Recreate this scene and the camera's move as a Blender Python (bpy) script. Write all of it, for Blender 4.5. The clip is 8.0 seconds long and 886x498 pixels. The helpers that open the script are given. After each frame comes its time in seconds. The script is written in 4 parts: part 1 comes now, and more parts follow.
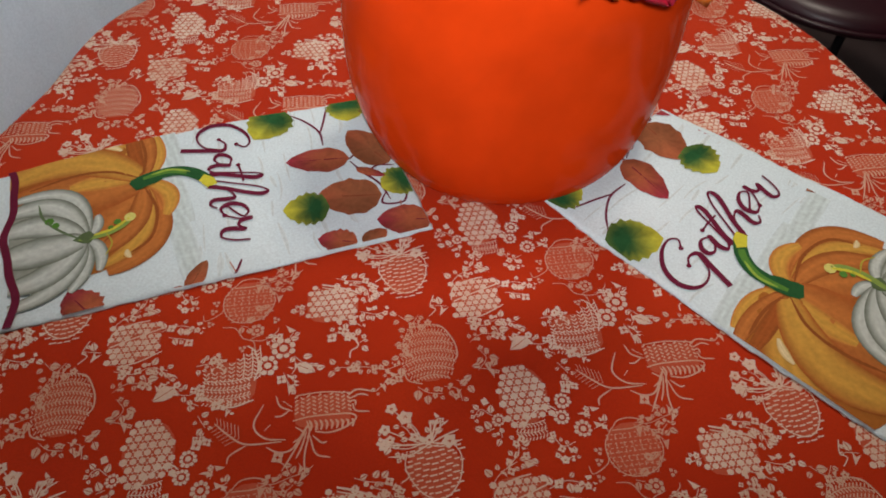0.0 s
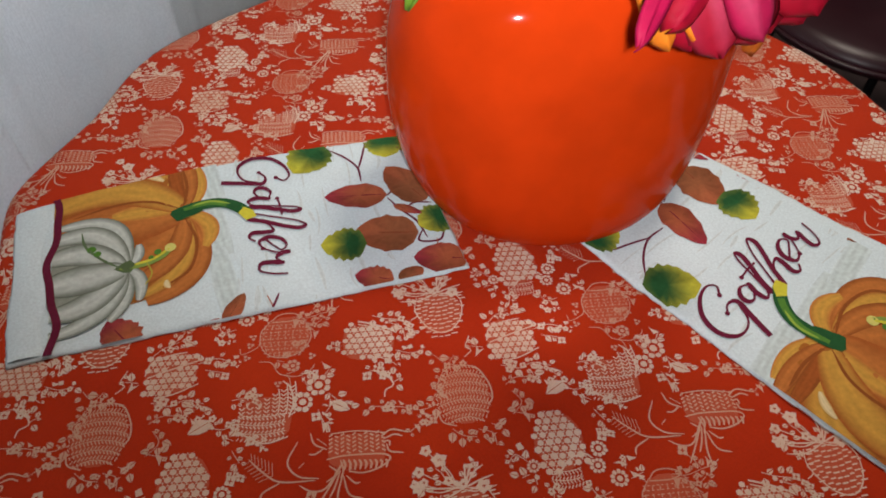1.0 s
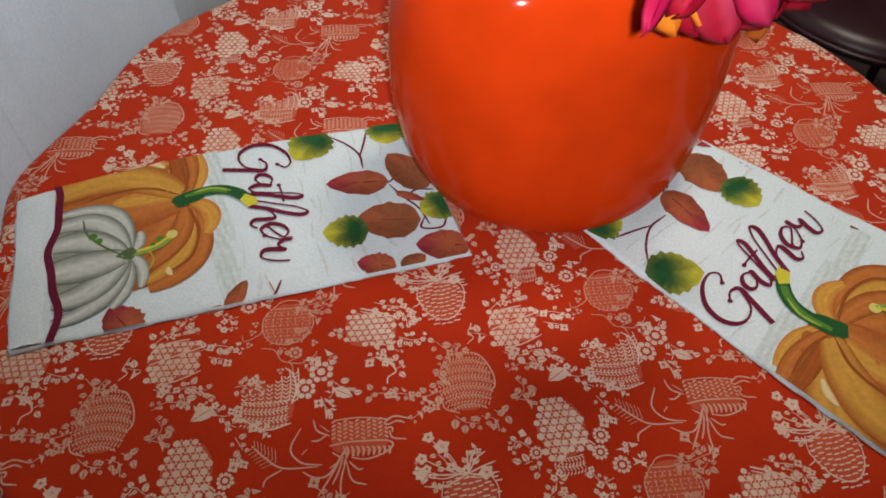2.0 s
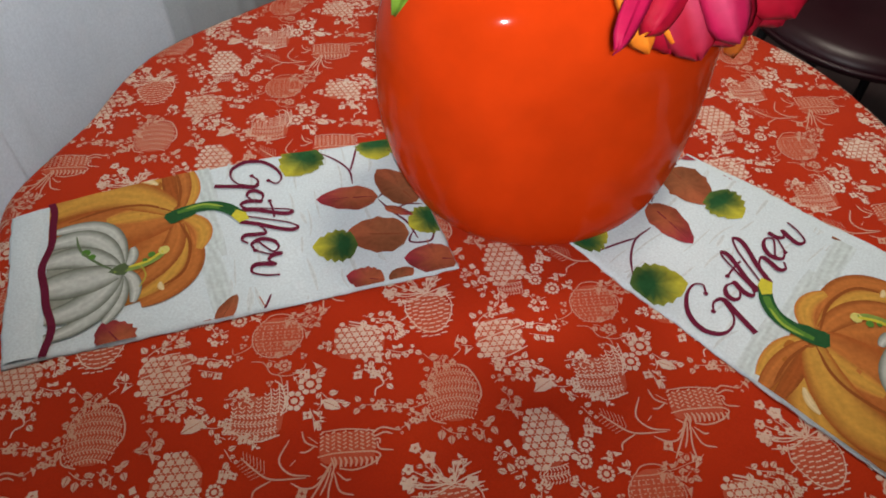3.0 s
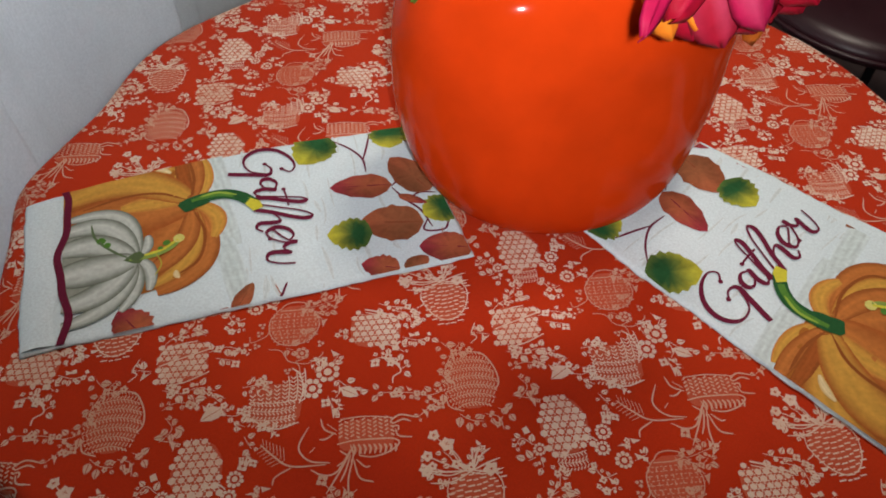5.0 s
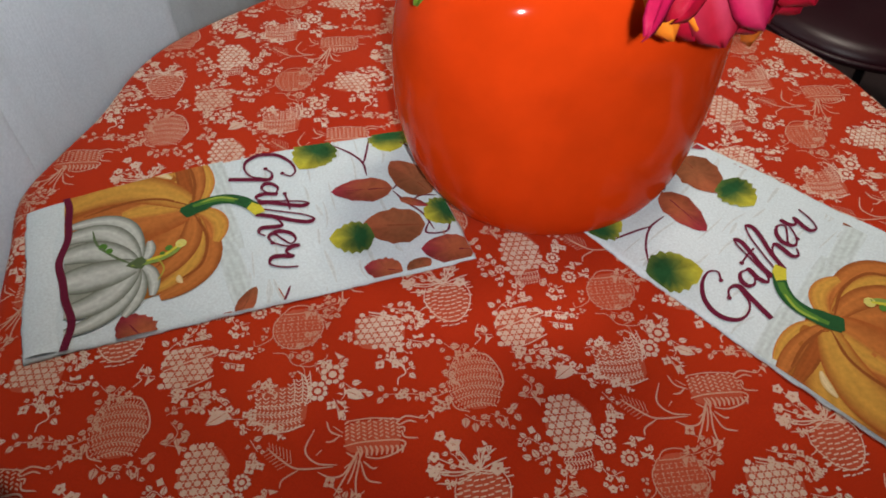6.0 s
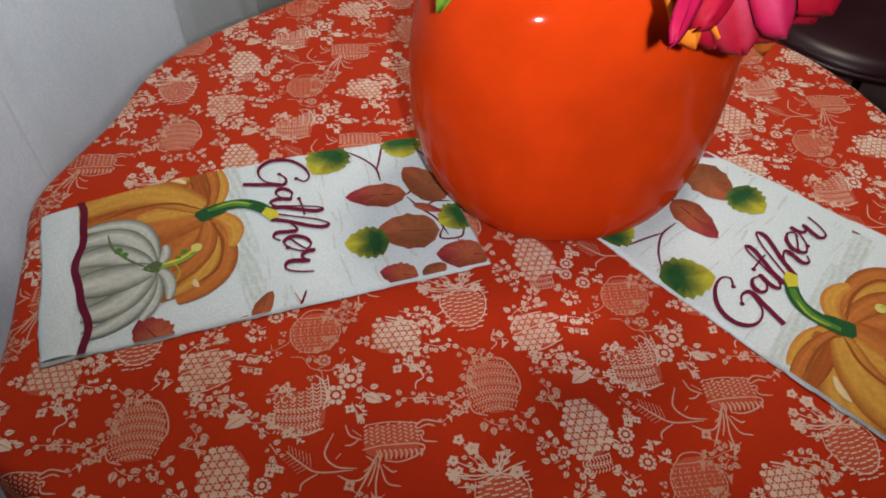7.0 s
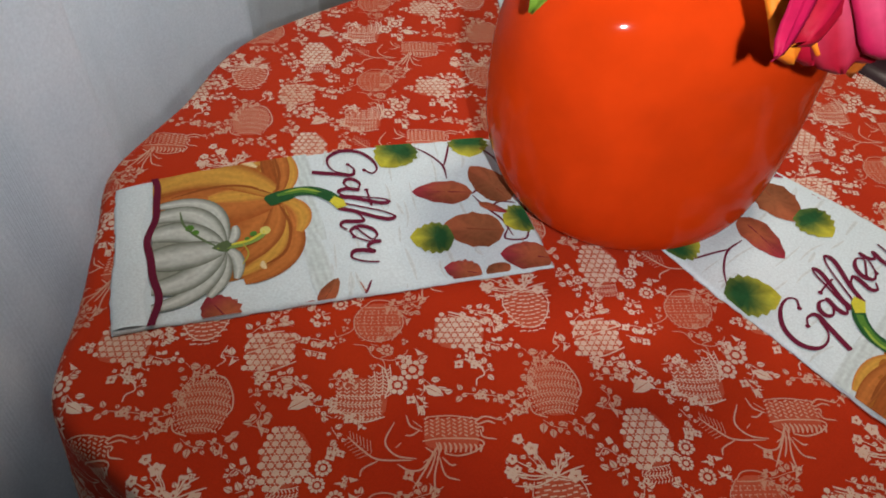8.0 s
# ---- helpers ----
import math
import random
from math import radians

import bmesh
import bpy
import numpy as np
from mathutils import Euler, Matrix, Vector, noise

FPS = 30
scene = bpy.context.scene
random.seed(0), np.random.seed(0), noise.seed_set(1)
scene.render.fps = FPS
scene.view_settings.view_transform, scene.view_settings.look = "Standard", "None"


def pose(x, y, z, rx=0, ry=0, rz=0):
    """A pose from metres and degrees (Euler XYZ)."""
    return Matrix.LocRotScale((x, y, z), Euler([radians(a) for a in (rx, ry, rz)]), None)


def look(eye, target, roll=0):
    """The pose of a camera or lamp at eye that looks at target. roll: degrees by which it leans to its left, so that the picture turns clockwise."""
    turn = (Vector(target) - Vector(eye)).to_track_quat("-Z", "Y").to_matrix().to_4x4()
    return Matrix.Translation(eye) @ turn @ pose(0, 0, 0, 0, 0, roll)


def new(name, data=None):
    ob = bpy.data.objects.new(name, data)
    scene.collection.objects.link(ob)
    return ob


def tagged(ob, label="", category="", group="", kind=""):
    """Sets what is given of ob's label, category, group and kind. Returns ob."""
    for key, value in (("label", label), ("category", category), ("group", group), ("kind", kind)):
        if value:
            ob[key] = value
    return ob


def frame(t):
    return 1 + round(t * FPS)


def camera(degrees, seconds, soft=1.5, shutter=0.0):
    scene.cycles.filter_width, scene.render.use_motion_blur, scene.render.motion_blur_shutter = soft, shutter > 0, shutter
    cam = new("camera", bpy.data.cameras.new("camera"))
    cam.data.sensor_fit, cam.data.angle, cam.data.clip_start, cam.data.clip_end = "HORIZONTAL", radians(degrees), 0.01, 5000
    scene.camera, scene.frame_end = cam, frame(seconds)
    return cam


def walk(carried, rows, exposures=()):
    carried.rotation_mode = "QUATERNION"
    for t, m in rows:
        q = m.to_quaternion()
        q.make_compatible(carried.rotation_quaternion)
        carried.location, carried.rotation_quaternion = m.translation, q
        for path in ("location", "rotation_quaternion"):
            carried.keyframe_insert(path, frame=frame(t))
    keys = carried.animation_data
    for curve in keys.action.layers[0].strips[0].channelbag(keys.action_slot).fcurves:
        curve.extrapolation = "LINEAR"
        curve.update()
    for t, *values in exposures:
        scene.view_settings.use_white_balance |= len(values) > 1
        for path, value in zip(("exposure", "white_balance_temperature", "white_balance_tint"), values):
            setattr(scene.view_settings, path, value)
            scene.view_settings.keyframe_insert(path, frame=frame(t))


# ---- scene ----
cam = camera(63.0, 8.0, soft=1.8)
PATH = [
    (0, (0.007, 0.046, 1.241), (-0.037, 1.304, -0.314), 1.9),
    (0.5, (-0.009, 0.054, 1.248), (-0.104, 1.347, -0.275), 0.9),
    (1, (-0.009, 0.053, 1.248), (-0.111, 1.362, -0.26), 1.7),
    (1.5, (-0.013, 0.055, 1.249), (-0.114, 1.346, -0.275), 1.7),
    (1.7, (-0.013, 0.054, 1.246), (-0.111, 1.338, -0.283), 1.9),
    (2.8, (-0.002, 0.05, 1.251), (-0.099, 1.345, -0.27), 1.5),
    (3, (0.0, 0.046, 1.253), (-0.101, 1.363, -0.248), 1.4),
    (3.5, (0.006, 0.044, 1.255), (-0.098, 1.351, -0.256), 1.3),
    (4, (0.009, 0.047, 1.254), (-0.061, 1.347, -0.264), 1.3),
    (4.5, (-0.015, 0.044, 1.257), (-0.143, 1.338, -0.262), 0.3),
    (4.7, (-0.014, 0.044, 1.254), (-0.119, 1.337, -0.268), 1.2),
    (6, (-0.023, 0.038, 1.252), (-0.098, 1.349, -0.257), 1.6),
    (6.5, (-0.031, 0.031, 1.258), (-0.074, 1.36, -0.236), 2.1),
    (7, (-0.043, 0.031, 1.252), (-0.099, 1.363, -0.239), 2.5),
    (7.5, (-0.067, 0.03, 1.252), (-0.164, 1.345, -0.252), 2.7),
    (8, (-0.078, 0.019, 1.248), (-0.205, 1.356, -0.234), 4.4),
]
walk(cam, [(t, look(eye, target, roll)) for t, eye, target, roll in PATH])

# ---- light ----
world = bpy.data.worlds.new("room_dark")
world.use_nodes = True
scene.world = world
world.node_tree.nodes["Background"].inputs[0].default_value = (0.55, 0.62, 0.75, 1)
world.node_tree.nodes["Background"].inputs[1].default_value = 0.05
scene.view_settings.exposure = 0.1


def lamp(name, kind, place, target, energy, color, size):
    data = bpy.data.lights.new(name, kind)
    data.energy, data.color = energy, color
    if kind == "AREA":
        data.size = size
    else:
        data.shadow_soft_size = size
    ob = new(name, data)
    ob.matrix_world = look(place, target)
    return ob


# the small white torch of the phone, beside the lens
torch = lamp("phone_torch", "SPOT", (0.010, 0.040, 1.258), (0.14, 2.04, 1.02), 18.5, (0.95, 0.98, 1.0), 0.007)
torch.data.spot_size, torch.data.spot_blend = radians(130), 1.0
# dim fill from an unseen ceiling lamp, added to lift the far right cloth
room_fill = lamp("ceiling_fill", "AREA", (0.35, 1.10, 2.36), (0.35, 1.10, 0), 12.5, (1.0, 0.90, 0.78), 0.34)
# dull bluish fill from an added window, brightening the curtain and left cloth
window_fill = lamp("window_fill", "AREA", (-0.83, 0.70, 1.30), (0.0, 0.70, 1.30), 15.0, (0.86, 0.95, 1.0), 1.3)

# ---- materials ----


def material(name, color, rough=0.8, metal=0.0, spots=None, scale=30.0, amount=0.5, bump=0.0, bump_scale=200.0, attribute="", weave=0.0, coat=0.0):
    m = bpy.data.materials.new(name)
    m.use_nodes = True
    nt = m.node_tree
    n, l = nt.nodes, nt.links
    b = n["Principled BSDF"]
    b.inputs["Roughness"].default_value, b.inputs["Metallic"].default_value = rough, metal
    b.inputs["Coat Weight"].default_value = coat
    b.inputs["Coat Roughness"].default_value = 0.06
    co = n.new("ShaderNodeTexCoord")
    if attribute:
        base = n.new("ShaderNodeAttribute")
        base.attribute_name = attribute
        out = base.outputs["Color"]
    else:
        base = n.new("ShaderNodeRGB")
        base.outputs[0].default_value = (*color, 1)
        out = base.outputs[0]
    if spots:
        big = n.new("ShaderNodeTexNoise")
        big.inputs["Scale"].default_value, big.inputs["Detail"].default_value = scale, 6
        l.new(co.outputs["Object"], big.inputs["Vector"])
        ramp = n.new("ShaderNodeMapRange")
        ramp.inputs[1].default_value, ramp.inputs[2].default_value = 0.35, 0.75
        ramp.inputs[3].default_value, ramp.inputs[4].default_value = 0.0, amount
        l.new(big.outputs["Fac"], ramp.inputs[0])
        mix = n.new("ShaderNodeMix")
        mix.data_type = "RGBA"
        l.new(ramp.outputs[0], mix.inputs["Factor"])
        l.new(out, mix.inputs["A"])
        mix.inputs["B"].default_value = (*spots, 1)
        out = mix.outputs["Result"]
    fine = n.new("ShaderNodeTexNoise")
    fine.inputs["Scale"].default_value, fine.inputs["Detail"].default_value = bump_scale, 4
    l.new(co.outputs["Object"], fine.inputs["Vector"])
    grain = n.new("ShaderNodeMapRange")
    grain.inputs[1].default_value, grain.inputs[2].default_value = 0.25, 0.75
    grain.inputs[3].default_value, grain.inputs[4].default_value = 0.88, 1.1
    l.new(fine.outputs["Fac"], grain.inputs[0])
    scaled = n.new("ShaderNodeVectorMath")
    scaled.operation = "SCALE"
    l.new(out, scaled.inputs[0])
    l.new(grain.outputs[0], scaled.inputs["Scale"])
    l.new(scaled.outputs[0], b.inputs["Base Color"])
    height = fine.outputs["Fac"]
    if weave:
        wx, wy = n.new("ShaderNodeTexWave"), n.new("ShaderNodeTexWave")
        wx.bands_direction, wy.bands_direction = "X", "Y"
        for w in (wx, wy):
            w.inputs["Scale"].default_value = weave
            w.inputs["Distortion"].default_value = 0.6
            l.new(co.outputs["Object"], w.inputs["Vector"])
        add = n.new("ShaderNodeMath")
        l.new(wx.outputs["Fac"], add.inputs[0])
        l.new(wy.outputs["Fac"], add.inputs[1])
        both = n.new("ShaderNodeMath")
        l.new(add.outputs[0], both.inputs[0])
        l.new(fine.outputs["Fac"], both.inputs[1])
        height = both.outputs[0]
    if bump:
        bp = n.new("ShaderNodeBump")
        bp.inputs["Strength"].default_value, bp.inputs["Distance"].default_value = bump, 0.001
        l.new(height, bp.inputs["Height"])
        l.new(bp.outputs[0], b.inputs["Normal"])
    return m


CLOTH = material("red_cotton", (0.51, 0.034, 0.005), 0.85, spots=(0.40, 0.019, 0.004), scale=9, amount=0.7, bump=0.25, bump_scale=900, weave=330)
INK = material("cream_print", (0.78, 0.59, 0.475), 0.85, spots=(0.62, 0.30, 0.19), scale=22, amount=0.7, bump=0.25, bump_scale=900, weave=330)
INK_THIN = material("thin_cream_print", (0.64, 0.36, 0.26), 0.85, spots=(0.58, 0.22, 0.13), scale=24, amount=0.8, bump=0.25, bump_scale=900, weave=330)
INK_PALE = material("pale_cream_print", (0.69, 0.43, 0.32), 0.85, spots=(0.60, 0.26, 0.16), scale=22, amount=0.8, bump=0.25, bump_scale=900, weave=330)
INK_WASH = material("faint_cream_print", (0.56, 0.105, 0.050), 0.85, spots=(0.53, 0.070, 0.028), scale=60, amount=0.8, bump=0.25, bump_scale=900, weave=330)
TOWEL = material("white_cotton", (0.68, 0.76, 0.785), 0.9, spots=(0.60, 0.68, 0.71), scale=16, amount=0.5, bump=0.08, bump_scale=500)
PRINT = material("towel_print", (0.5, 0.5, 0.5), 0.88, bump=0.2, bump_scale=260, attribute="tint")
GLAZE = material("orange_glaze", (0.61, 0.043, 0.004), 0.10, spots=(0.54, 0.034, 0.003), scale=7, amount=0.6, bump=0.004, bump_scale=22)
GLAZE.node_tree.nodes["Principled BSDF"].inputs["Specular IOR Level"].default_value = 0.05
CURTAIN = material("white_voile", (0.83, 0.86, 0.87), 0.95, spots=(0.70, 0.74, 0.76), scale=9, amount=0.7, bump=0.5, bump_scale=300, weave=200)
cn = CURTAIN.node_tree
thin = cn.nodes.new("ShaderNodeBsdfTranslucent")
thin.inputs["Color"].default_value = (0.78, 0.80, 0.84, 1)
blend = cn.nodes.new("ShaderNodeMixShader")
blend.inputs[0].default_value = 0.35
cn.links.new(cn.nodes["Principled BSDF"].outputs[0], blend.inputs[1])
cn.links.new(thin.outputs[0], blend.inputs[2])
cn.links.new(blend.outputs[0], cn.nodes["Material Output"].inputs["Surface"])
for cotton in (CLOTH, INK, INK_THIN, INK_PALE, INK_WASH, TOWEL, PRINT, CURTAIN):
    cotton.node_tree.nodes["Principled BSDF"].inputs["Specular IOR Level"].default_value = 0.12
for cotton in (CLOTH, INK, INK_THIN, INK_PALE, INK_WASH):
    cotton.node_tree.nodes["Principled BSDF"].inputs["Sheen Weight"].default_value = 0.03
    cotton.node_tree.nodes["Principled BSDF"].inputs["Sheen Roughness"].default_value = 0.5
PETAL = material("silk_petal", (0.5, 0.0, 0.1), 0.6, bump=0.3, bump_scale=160, attribute="tint")
PETAL.node_tree.nodes["Principled BSDF"].inputs["Specular IOR Level"].default_value = 0.15
LEAF = material("silk_leaf", (0.18, 0.30, 0.02), 0.6, spots=(0.10, 0.20, 0.02), scale=60, amount=0.8, bump=0.3, bump_scale=160)
STEM = material("green_stem", (0.05, 0.14, 0.02), 0.6, spots=(0.03, 0.08, 0.01), scale=40)
VINYL = material("maroon_vinyl", (0.034, 0.006, 0.011), 0.38, spots=(0.022, 0.004, 0.008), scale=20, bump=0.15, bump_scale=300)
BLACK = material("black_metal", (0.012, 0.012, 0.014), 0.4, spots=(0.02, 0.02, 0.02), scale=30, bump=0.05)
WOOD = material("table_wood", (0.16, 0.08, 0.04), 0.5, spots=(0.09, 0.045, 0.02), scale=12, bump=0.2)
FLOOR = material("dark_floor", (0.09, 0.06, 0.06), 0.5, spots=(0.05, 0.035, 0.035), scale=5, bump=0.2, bump_scale=80)
WALL = material("wall_paint", (0.30, 0.28, 0.27), 0.85, spots=(0.26, 0.24, 0.23), scale=4, bump=0.1)
CEIL = material("ceiling_paint", (0.6, 0.59, 0.57), 0.9, spots=(0.5, 0.5, 0.48), scale=3, bump=0.1)
SHADE = material("lamp_glass", (0.8, 0.75, 0.65), 0.4, spots=(0.75, 0.7, 0.6), scale=5)
sh = SHADE.node_tree.nodes["Principled BSDF"]
sh.inputs["Emission Color"].default_value, sh.inputs["Emission Strength"].default_value = (1, 0.85, 0.68, 1), 1.5

# ---- building tools ----


def mesh_object(name, verts, faces, mat, parent=None, label="", colors=None, smooth=True):
    me = bpy.data.meshes.new(name)
    me.from_pydata([tuple(v) for v in verts], [], faces)
    if colors is not None:
        at = me.attributes.new("tint", "FLOAT_COLOR", "POINT")
        at.data.foreach_set("color", np.concatenate([np.asarray(colors, float), np.ones((len(colors), 1))], 1).ravel())
    me.materials.append(mat)
    if smooth:
        me.polygons.foreach_set("use_smooth", [True] * len(me.polygons))
    me.update()
    ob = new(name, me)
    if parent:
        ob.parent = parent
    if label:
        tagged(ob, label)
    return ob


def part(name, bm, mat, parent=None, label="", smooth=True):
    me = bpy.data.meshes.new(name)
    bm.to_mesh(me)
    bm.free()
    me.materials.append(mat)
    if smooth:
        me.polygons.foreach_set("use_smooth", [True] * len(me.polygons))
    ob = new(name, me)
    if parent:
        ob.parent = parent
    if label:
        tagged(ob, label)
    return ob


def box(sx, sy, sz, x=0, y=0, z=0, bevel=0.0):
    bm = bmesh.new()
    bmesh.ops.create_cube(bm, size=1, matrix=Matrix.Translation((x, y, z)) @ Matrix.Diagonal((sx, sy, sz, 1)))
    if bevel:
        bmesh.ops.bevel(bm, geom=bm.edges[:], offset=bevel, segments=3, affect="EDGES", profile=0.5)
    return bm


def lathe(profile, n=64, sx=1.0, sy=1.0):
    """A closed or open body of revolution from rows of radius and height."""
    verts = [(r * sx * math.cos(2 * math.pi * i / n), r * sy * math.sin(2 * math.pi * i / n), z) for r, z in profile for i in range(n)]
    faces = [(j * n + i, j * n + (i + 1) % n, (j + 1) * n + (i + 1) % n, (j + 1) * n + i) for j in range(len(profile) - 1) for i in range(n)]
    return verts, faces


def tube(points, radius, n=8, taper=1.0):
    bm = bmesh.new()
    rings = []
    pts = [Vector(p) for p in points]
    for i, p in enumerate(pts):
        d = (pts[min(i + 1, len(pts) - 1)] - pts[max(i - 1, 0)]).normalized()
        q = d.to_track_quat("Z", "Y")
        r = radius * (1 + (taper - 1) * i / (len(pts) - 1))
        rings.append([bm.verts.new(p + q @ Vector((r * math.cos(a), r * math.sin(a), 0))) for a in (2 * math.pi * k / n for k in range(n))])
    for a, b in zip(rings, rings[1:]):
        for k in range(n):
            bm.faces.new((a[k], a[(k + 1) % n], b[(k + 1) % n], b[k]))
    bm.faces.new(rings[0][::-1])
    bm.faces.new(rings[-1])
    return bm


def smooth_line(points, steps=6):
    """Catmull-Rom through the points."""
    p = [np.array(q, float) for q in points]
    p = [2 * p[0] - p[1], *p, 2 * p[-1] - p[-2]]
    out = []
    for a, b, c, d in zip(p, p[1:], p[2:], p[3:]):
        for k in range(steps):
            t = k / steps
            out.append(0.5 * (2 * b + (c - a) * t + (2 * a - 5 * b + 4 * c - d) * t * t + (3 * b - a - 3 * c + d) * t ** 3))
    out.append(p[-2])
    return out


class Ink:
    """Flat printed shapes: polygons in the plane, each corner with a colour."""

    def __init__(self):
        self.polys = []
        self.layer = 0
        self.piece = ("mark", 0)
        self.still = False
        self.taken = []

    def poly(self, pts, colors=(1, 1, 1), lift=True):
        pts = [np.array(p, float) for p in pts]
        if np.ndim(colors) == 1:
            colors = [colors] * len(pts)
        self.layer += lift and not self.still
        self.polys.append((pts, [np.array(c, float) for c in colors], self.layer, self.piece))

    def stroke(self, pts, width, color=(1, 1, 1), ends=0.45, steps=6, smooth=True):
        line = smooth_line(pts, steps) if smooth and len(pts) > 2 else [np.array(p, float) for p in pts]
        n = len(line)
        left, right = [], []
        for i, p in enumerate(line):
            d = line[min(i + 1, n - 1)] - line[max(i - 1, 0)]
            d = d / (np.hypot(*d) + 1e-9)
            s = i / max(1, n - 1)
            w = width / 2 * (ends + (1 - ends) * min(1, 5 * s, 5 * (1 - s)))
            left.append(p + np.array((-d[1], d[0])) * w)
            right.append(p - np.array((-d[1], d[0])) * w)
        self.layer += not self.still
        for i in range(n - 1):
            self.poly([left[i], left[i + 1], right[i + 1], right[i]], color, lift=False)

    def brush(self, pts, thin, thick, color):
        """A pen line, thick where it runs down the letter (towards smaller u) and thin where it climbs."""
        line = smooth_line(pts, 8)
        n = len(line)
        slope = [line[min(i + 2, n - 1)] - line[max(i - 2, 0)] for i in range(n)]
        load = [max(0.0, -d[0] / (np.hypot(*d) + 1e-9)) for d in slope]
        rims = []
        for i, p in enumerate(line):
            d = slope[i] / (np.hypot(*slope[i]) + 1e-9)
            near = load[max(0, i - 3):i + 4]
            w = (thin + (thick - thin) * sum(near) / len(near)) / 2
            side = np.array((-d[1], d[0])) * w
            rims.append((p + side, p - side))
        self.disc(line[0], thick * 0.42, 10, color)
        self.layer += 1
        for (a, b), (c, d) in zip(rims, rims[1:]):
            self.poly([a, c, d, b], color, lift=False)

    def disc(self, c, r, n=8, color=(1, 1, 1), squash=1.0, turn=0.0):
        a = [2 * math.pi * k / n + turn for k in range(n)]
        self.poly([(c[0] + r * math.cos(t), c[1] + r * squash * math.sin(t)) for t in a], color)

    def blot(self, c, r, color, squash=1.0, n=32, rings=7):
        """A filled oval of small pieces, so that it follows the cloth."""
        self.layer += 1
        at = [[np.array((c[0] + r * q / rings * math.cos(2 * math.pi * k / n), c[1] + r * squash * q / rings * math.sin(2 * math.pi * k / n))) for k in range(n)] for q in range(rings + 1)]
        for q in range(rings):
            for k in range(n):
                j = (k + 1) % n
                self.poly([at[q + 1][k], at[q + 1][j], at[q][j], at[q][k]] if q else [at[1][k], at[1][j], at[0][0]], color, lift=False)

    def leaf(self, a, b, width, color=(1, 1, 1)):
        a, b = np.array(a, float), np.array(b, float)
        d = b - a
        s = np.array((-d[1], d[0])) / (np.hypot(*d) + 1e-9) * width / 2
        self.poly([a, a + d * 0.3 + s, a + d * 0.6 + s * 0.8, b, a + d * 0.6 - s * 0.8, a + d * 0.3 - s], color)

    def fan_leaf(self, a, b, width, inner, outer, teeth=0, rng=None, vein=None, shade=1.0):
        """A broad leaf from its stalk a to its tip b, its colour running from the middle to the rim."""
        a, b = np.array(a, float), np.array(b, float)
        d = b - a
        s = np.array((-d[1], d[0])) / (np.hypot(*d) + 1e-9) * width / 2
        rim = []
        for side in (1, -1):
            row = []
            for k in range(13):
                t = k / 12
                w = (math.sin(math.pi * t ** 0.8)) ** 0.62
                if teeth and 0 < k < 12:
                    w *= 1 + (0.10 if k % teeth == 0 else -0.05) * (1 if teeth == 2 else 0.55)
                w *= 1 + rng.uniform(-0.05, 0.05)
                row.append(a + d * t + s * side * w)
            rim += row if side == 1 else row[-2:0:-1]
        mid = a + d * 0.42
        n = len(rim)
        self.layer += 1
        inner, outer = np.array(inner, float), np.array(outer, float)
        along = [min(1.0, max(0.0, ((p - a) @ d) / (d @ d))) for p in rim]
        cross = [1.0 if k <= 12 else shade for k in range(n)]
        tones = [(inner + (outer - inner) * (0.10 + 0.90 * t ** 1.3)) * rng.uniform(0.8, 1.12) * q for t, q in zip(along, cross)]
        half = [mid + (p - mid) * rng.uniform(0.50, 0.74) for p in rim]
        ihalf = [(inner + (outer - inner) * 0.75 * t ** 3) * rng.uniform(0.82, 1.15) * q for t, q in zip(along, cross)]
        for k in range(n):
            j = (k + 1) % n
            self.poly([mid, half[k], half[j]], [inner, ihalf[k], ihalf[j]], lift=False)
            self.poly([half[k], rim[k], rim[j], half[j]], [ihalf[k], tones[k], tones[j], ihalf[j]], lift=False)
        if vein is not None:
            self.layer += 1
            self.leaf(a, a + d * 0.95, width * 0.045, vein)

    def lobe(self, a, c, b, width, mid, edge, rng, power=0.6, bias=0.0, flat=2.6):
        """A pumpkin rib along a bent line from a past c to b."""
        a, c, b = (np.array(q, float) for q in (a, c, b))
        rows = []
        for k in range(17):
            t = k / 16
            p = (1 - t) ** 2 * a + 2 * t * (1 - t) * c + t * t * b
            d = 2 * (1 - t) * (c - a) + 2 * t * (b - c)
            s = np.array((-d[1], d[0])) / (np.hypot(*d) + 1e-9)
            w = width / 2 * (0.12 + 0.88 * math.sin(math.pi * min(1, 0.06 + 0.90 * t)) ** power)
            row = []
            for j in range(9):
                v = j / 4 - 1
                f = max(0.0, 1 - abs(v - bias) ** flat)
                streak = 1 + 0.10 * math.sin(j * 2.3 + 5 * t) + rng.uniform(-0.05, 0.05)
                row.append((p + s * v * w, (np.array(edge) * (1 - f) + np.array(mid) * f) * streak))
            rows.append(row)
        self.layer += 1
        for r, q in zip(rows, rows[1:]):
            for j in range(8):
                self.poly([r[j][0], q[j][0], q[j + 1][0], r[j + 1][0]], [r[j][1], q[j][1], q[j + 1][1], r[j + 1][1]], lift=False)


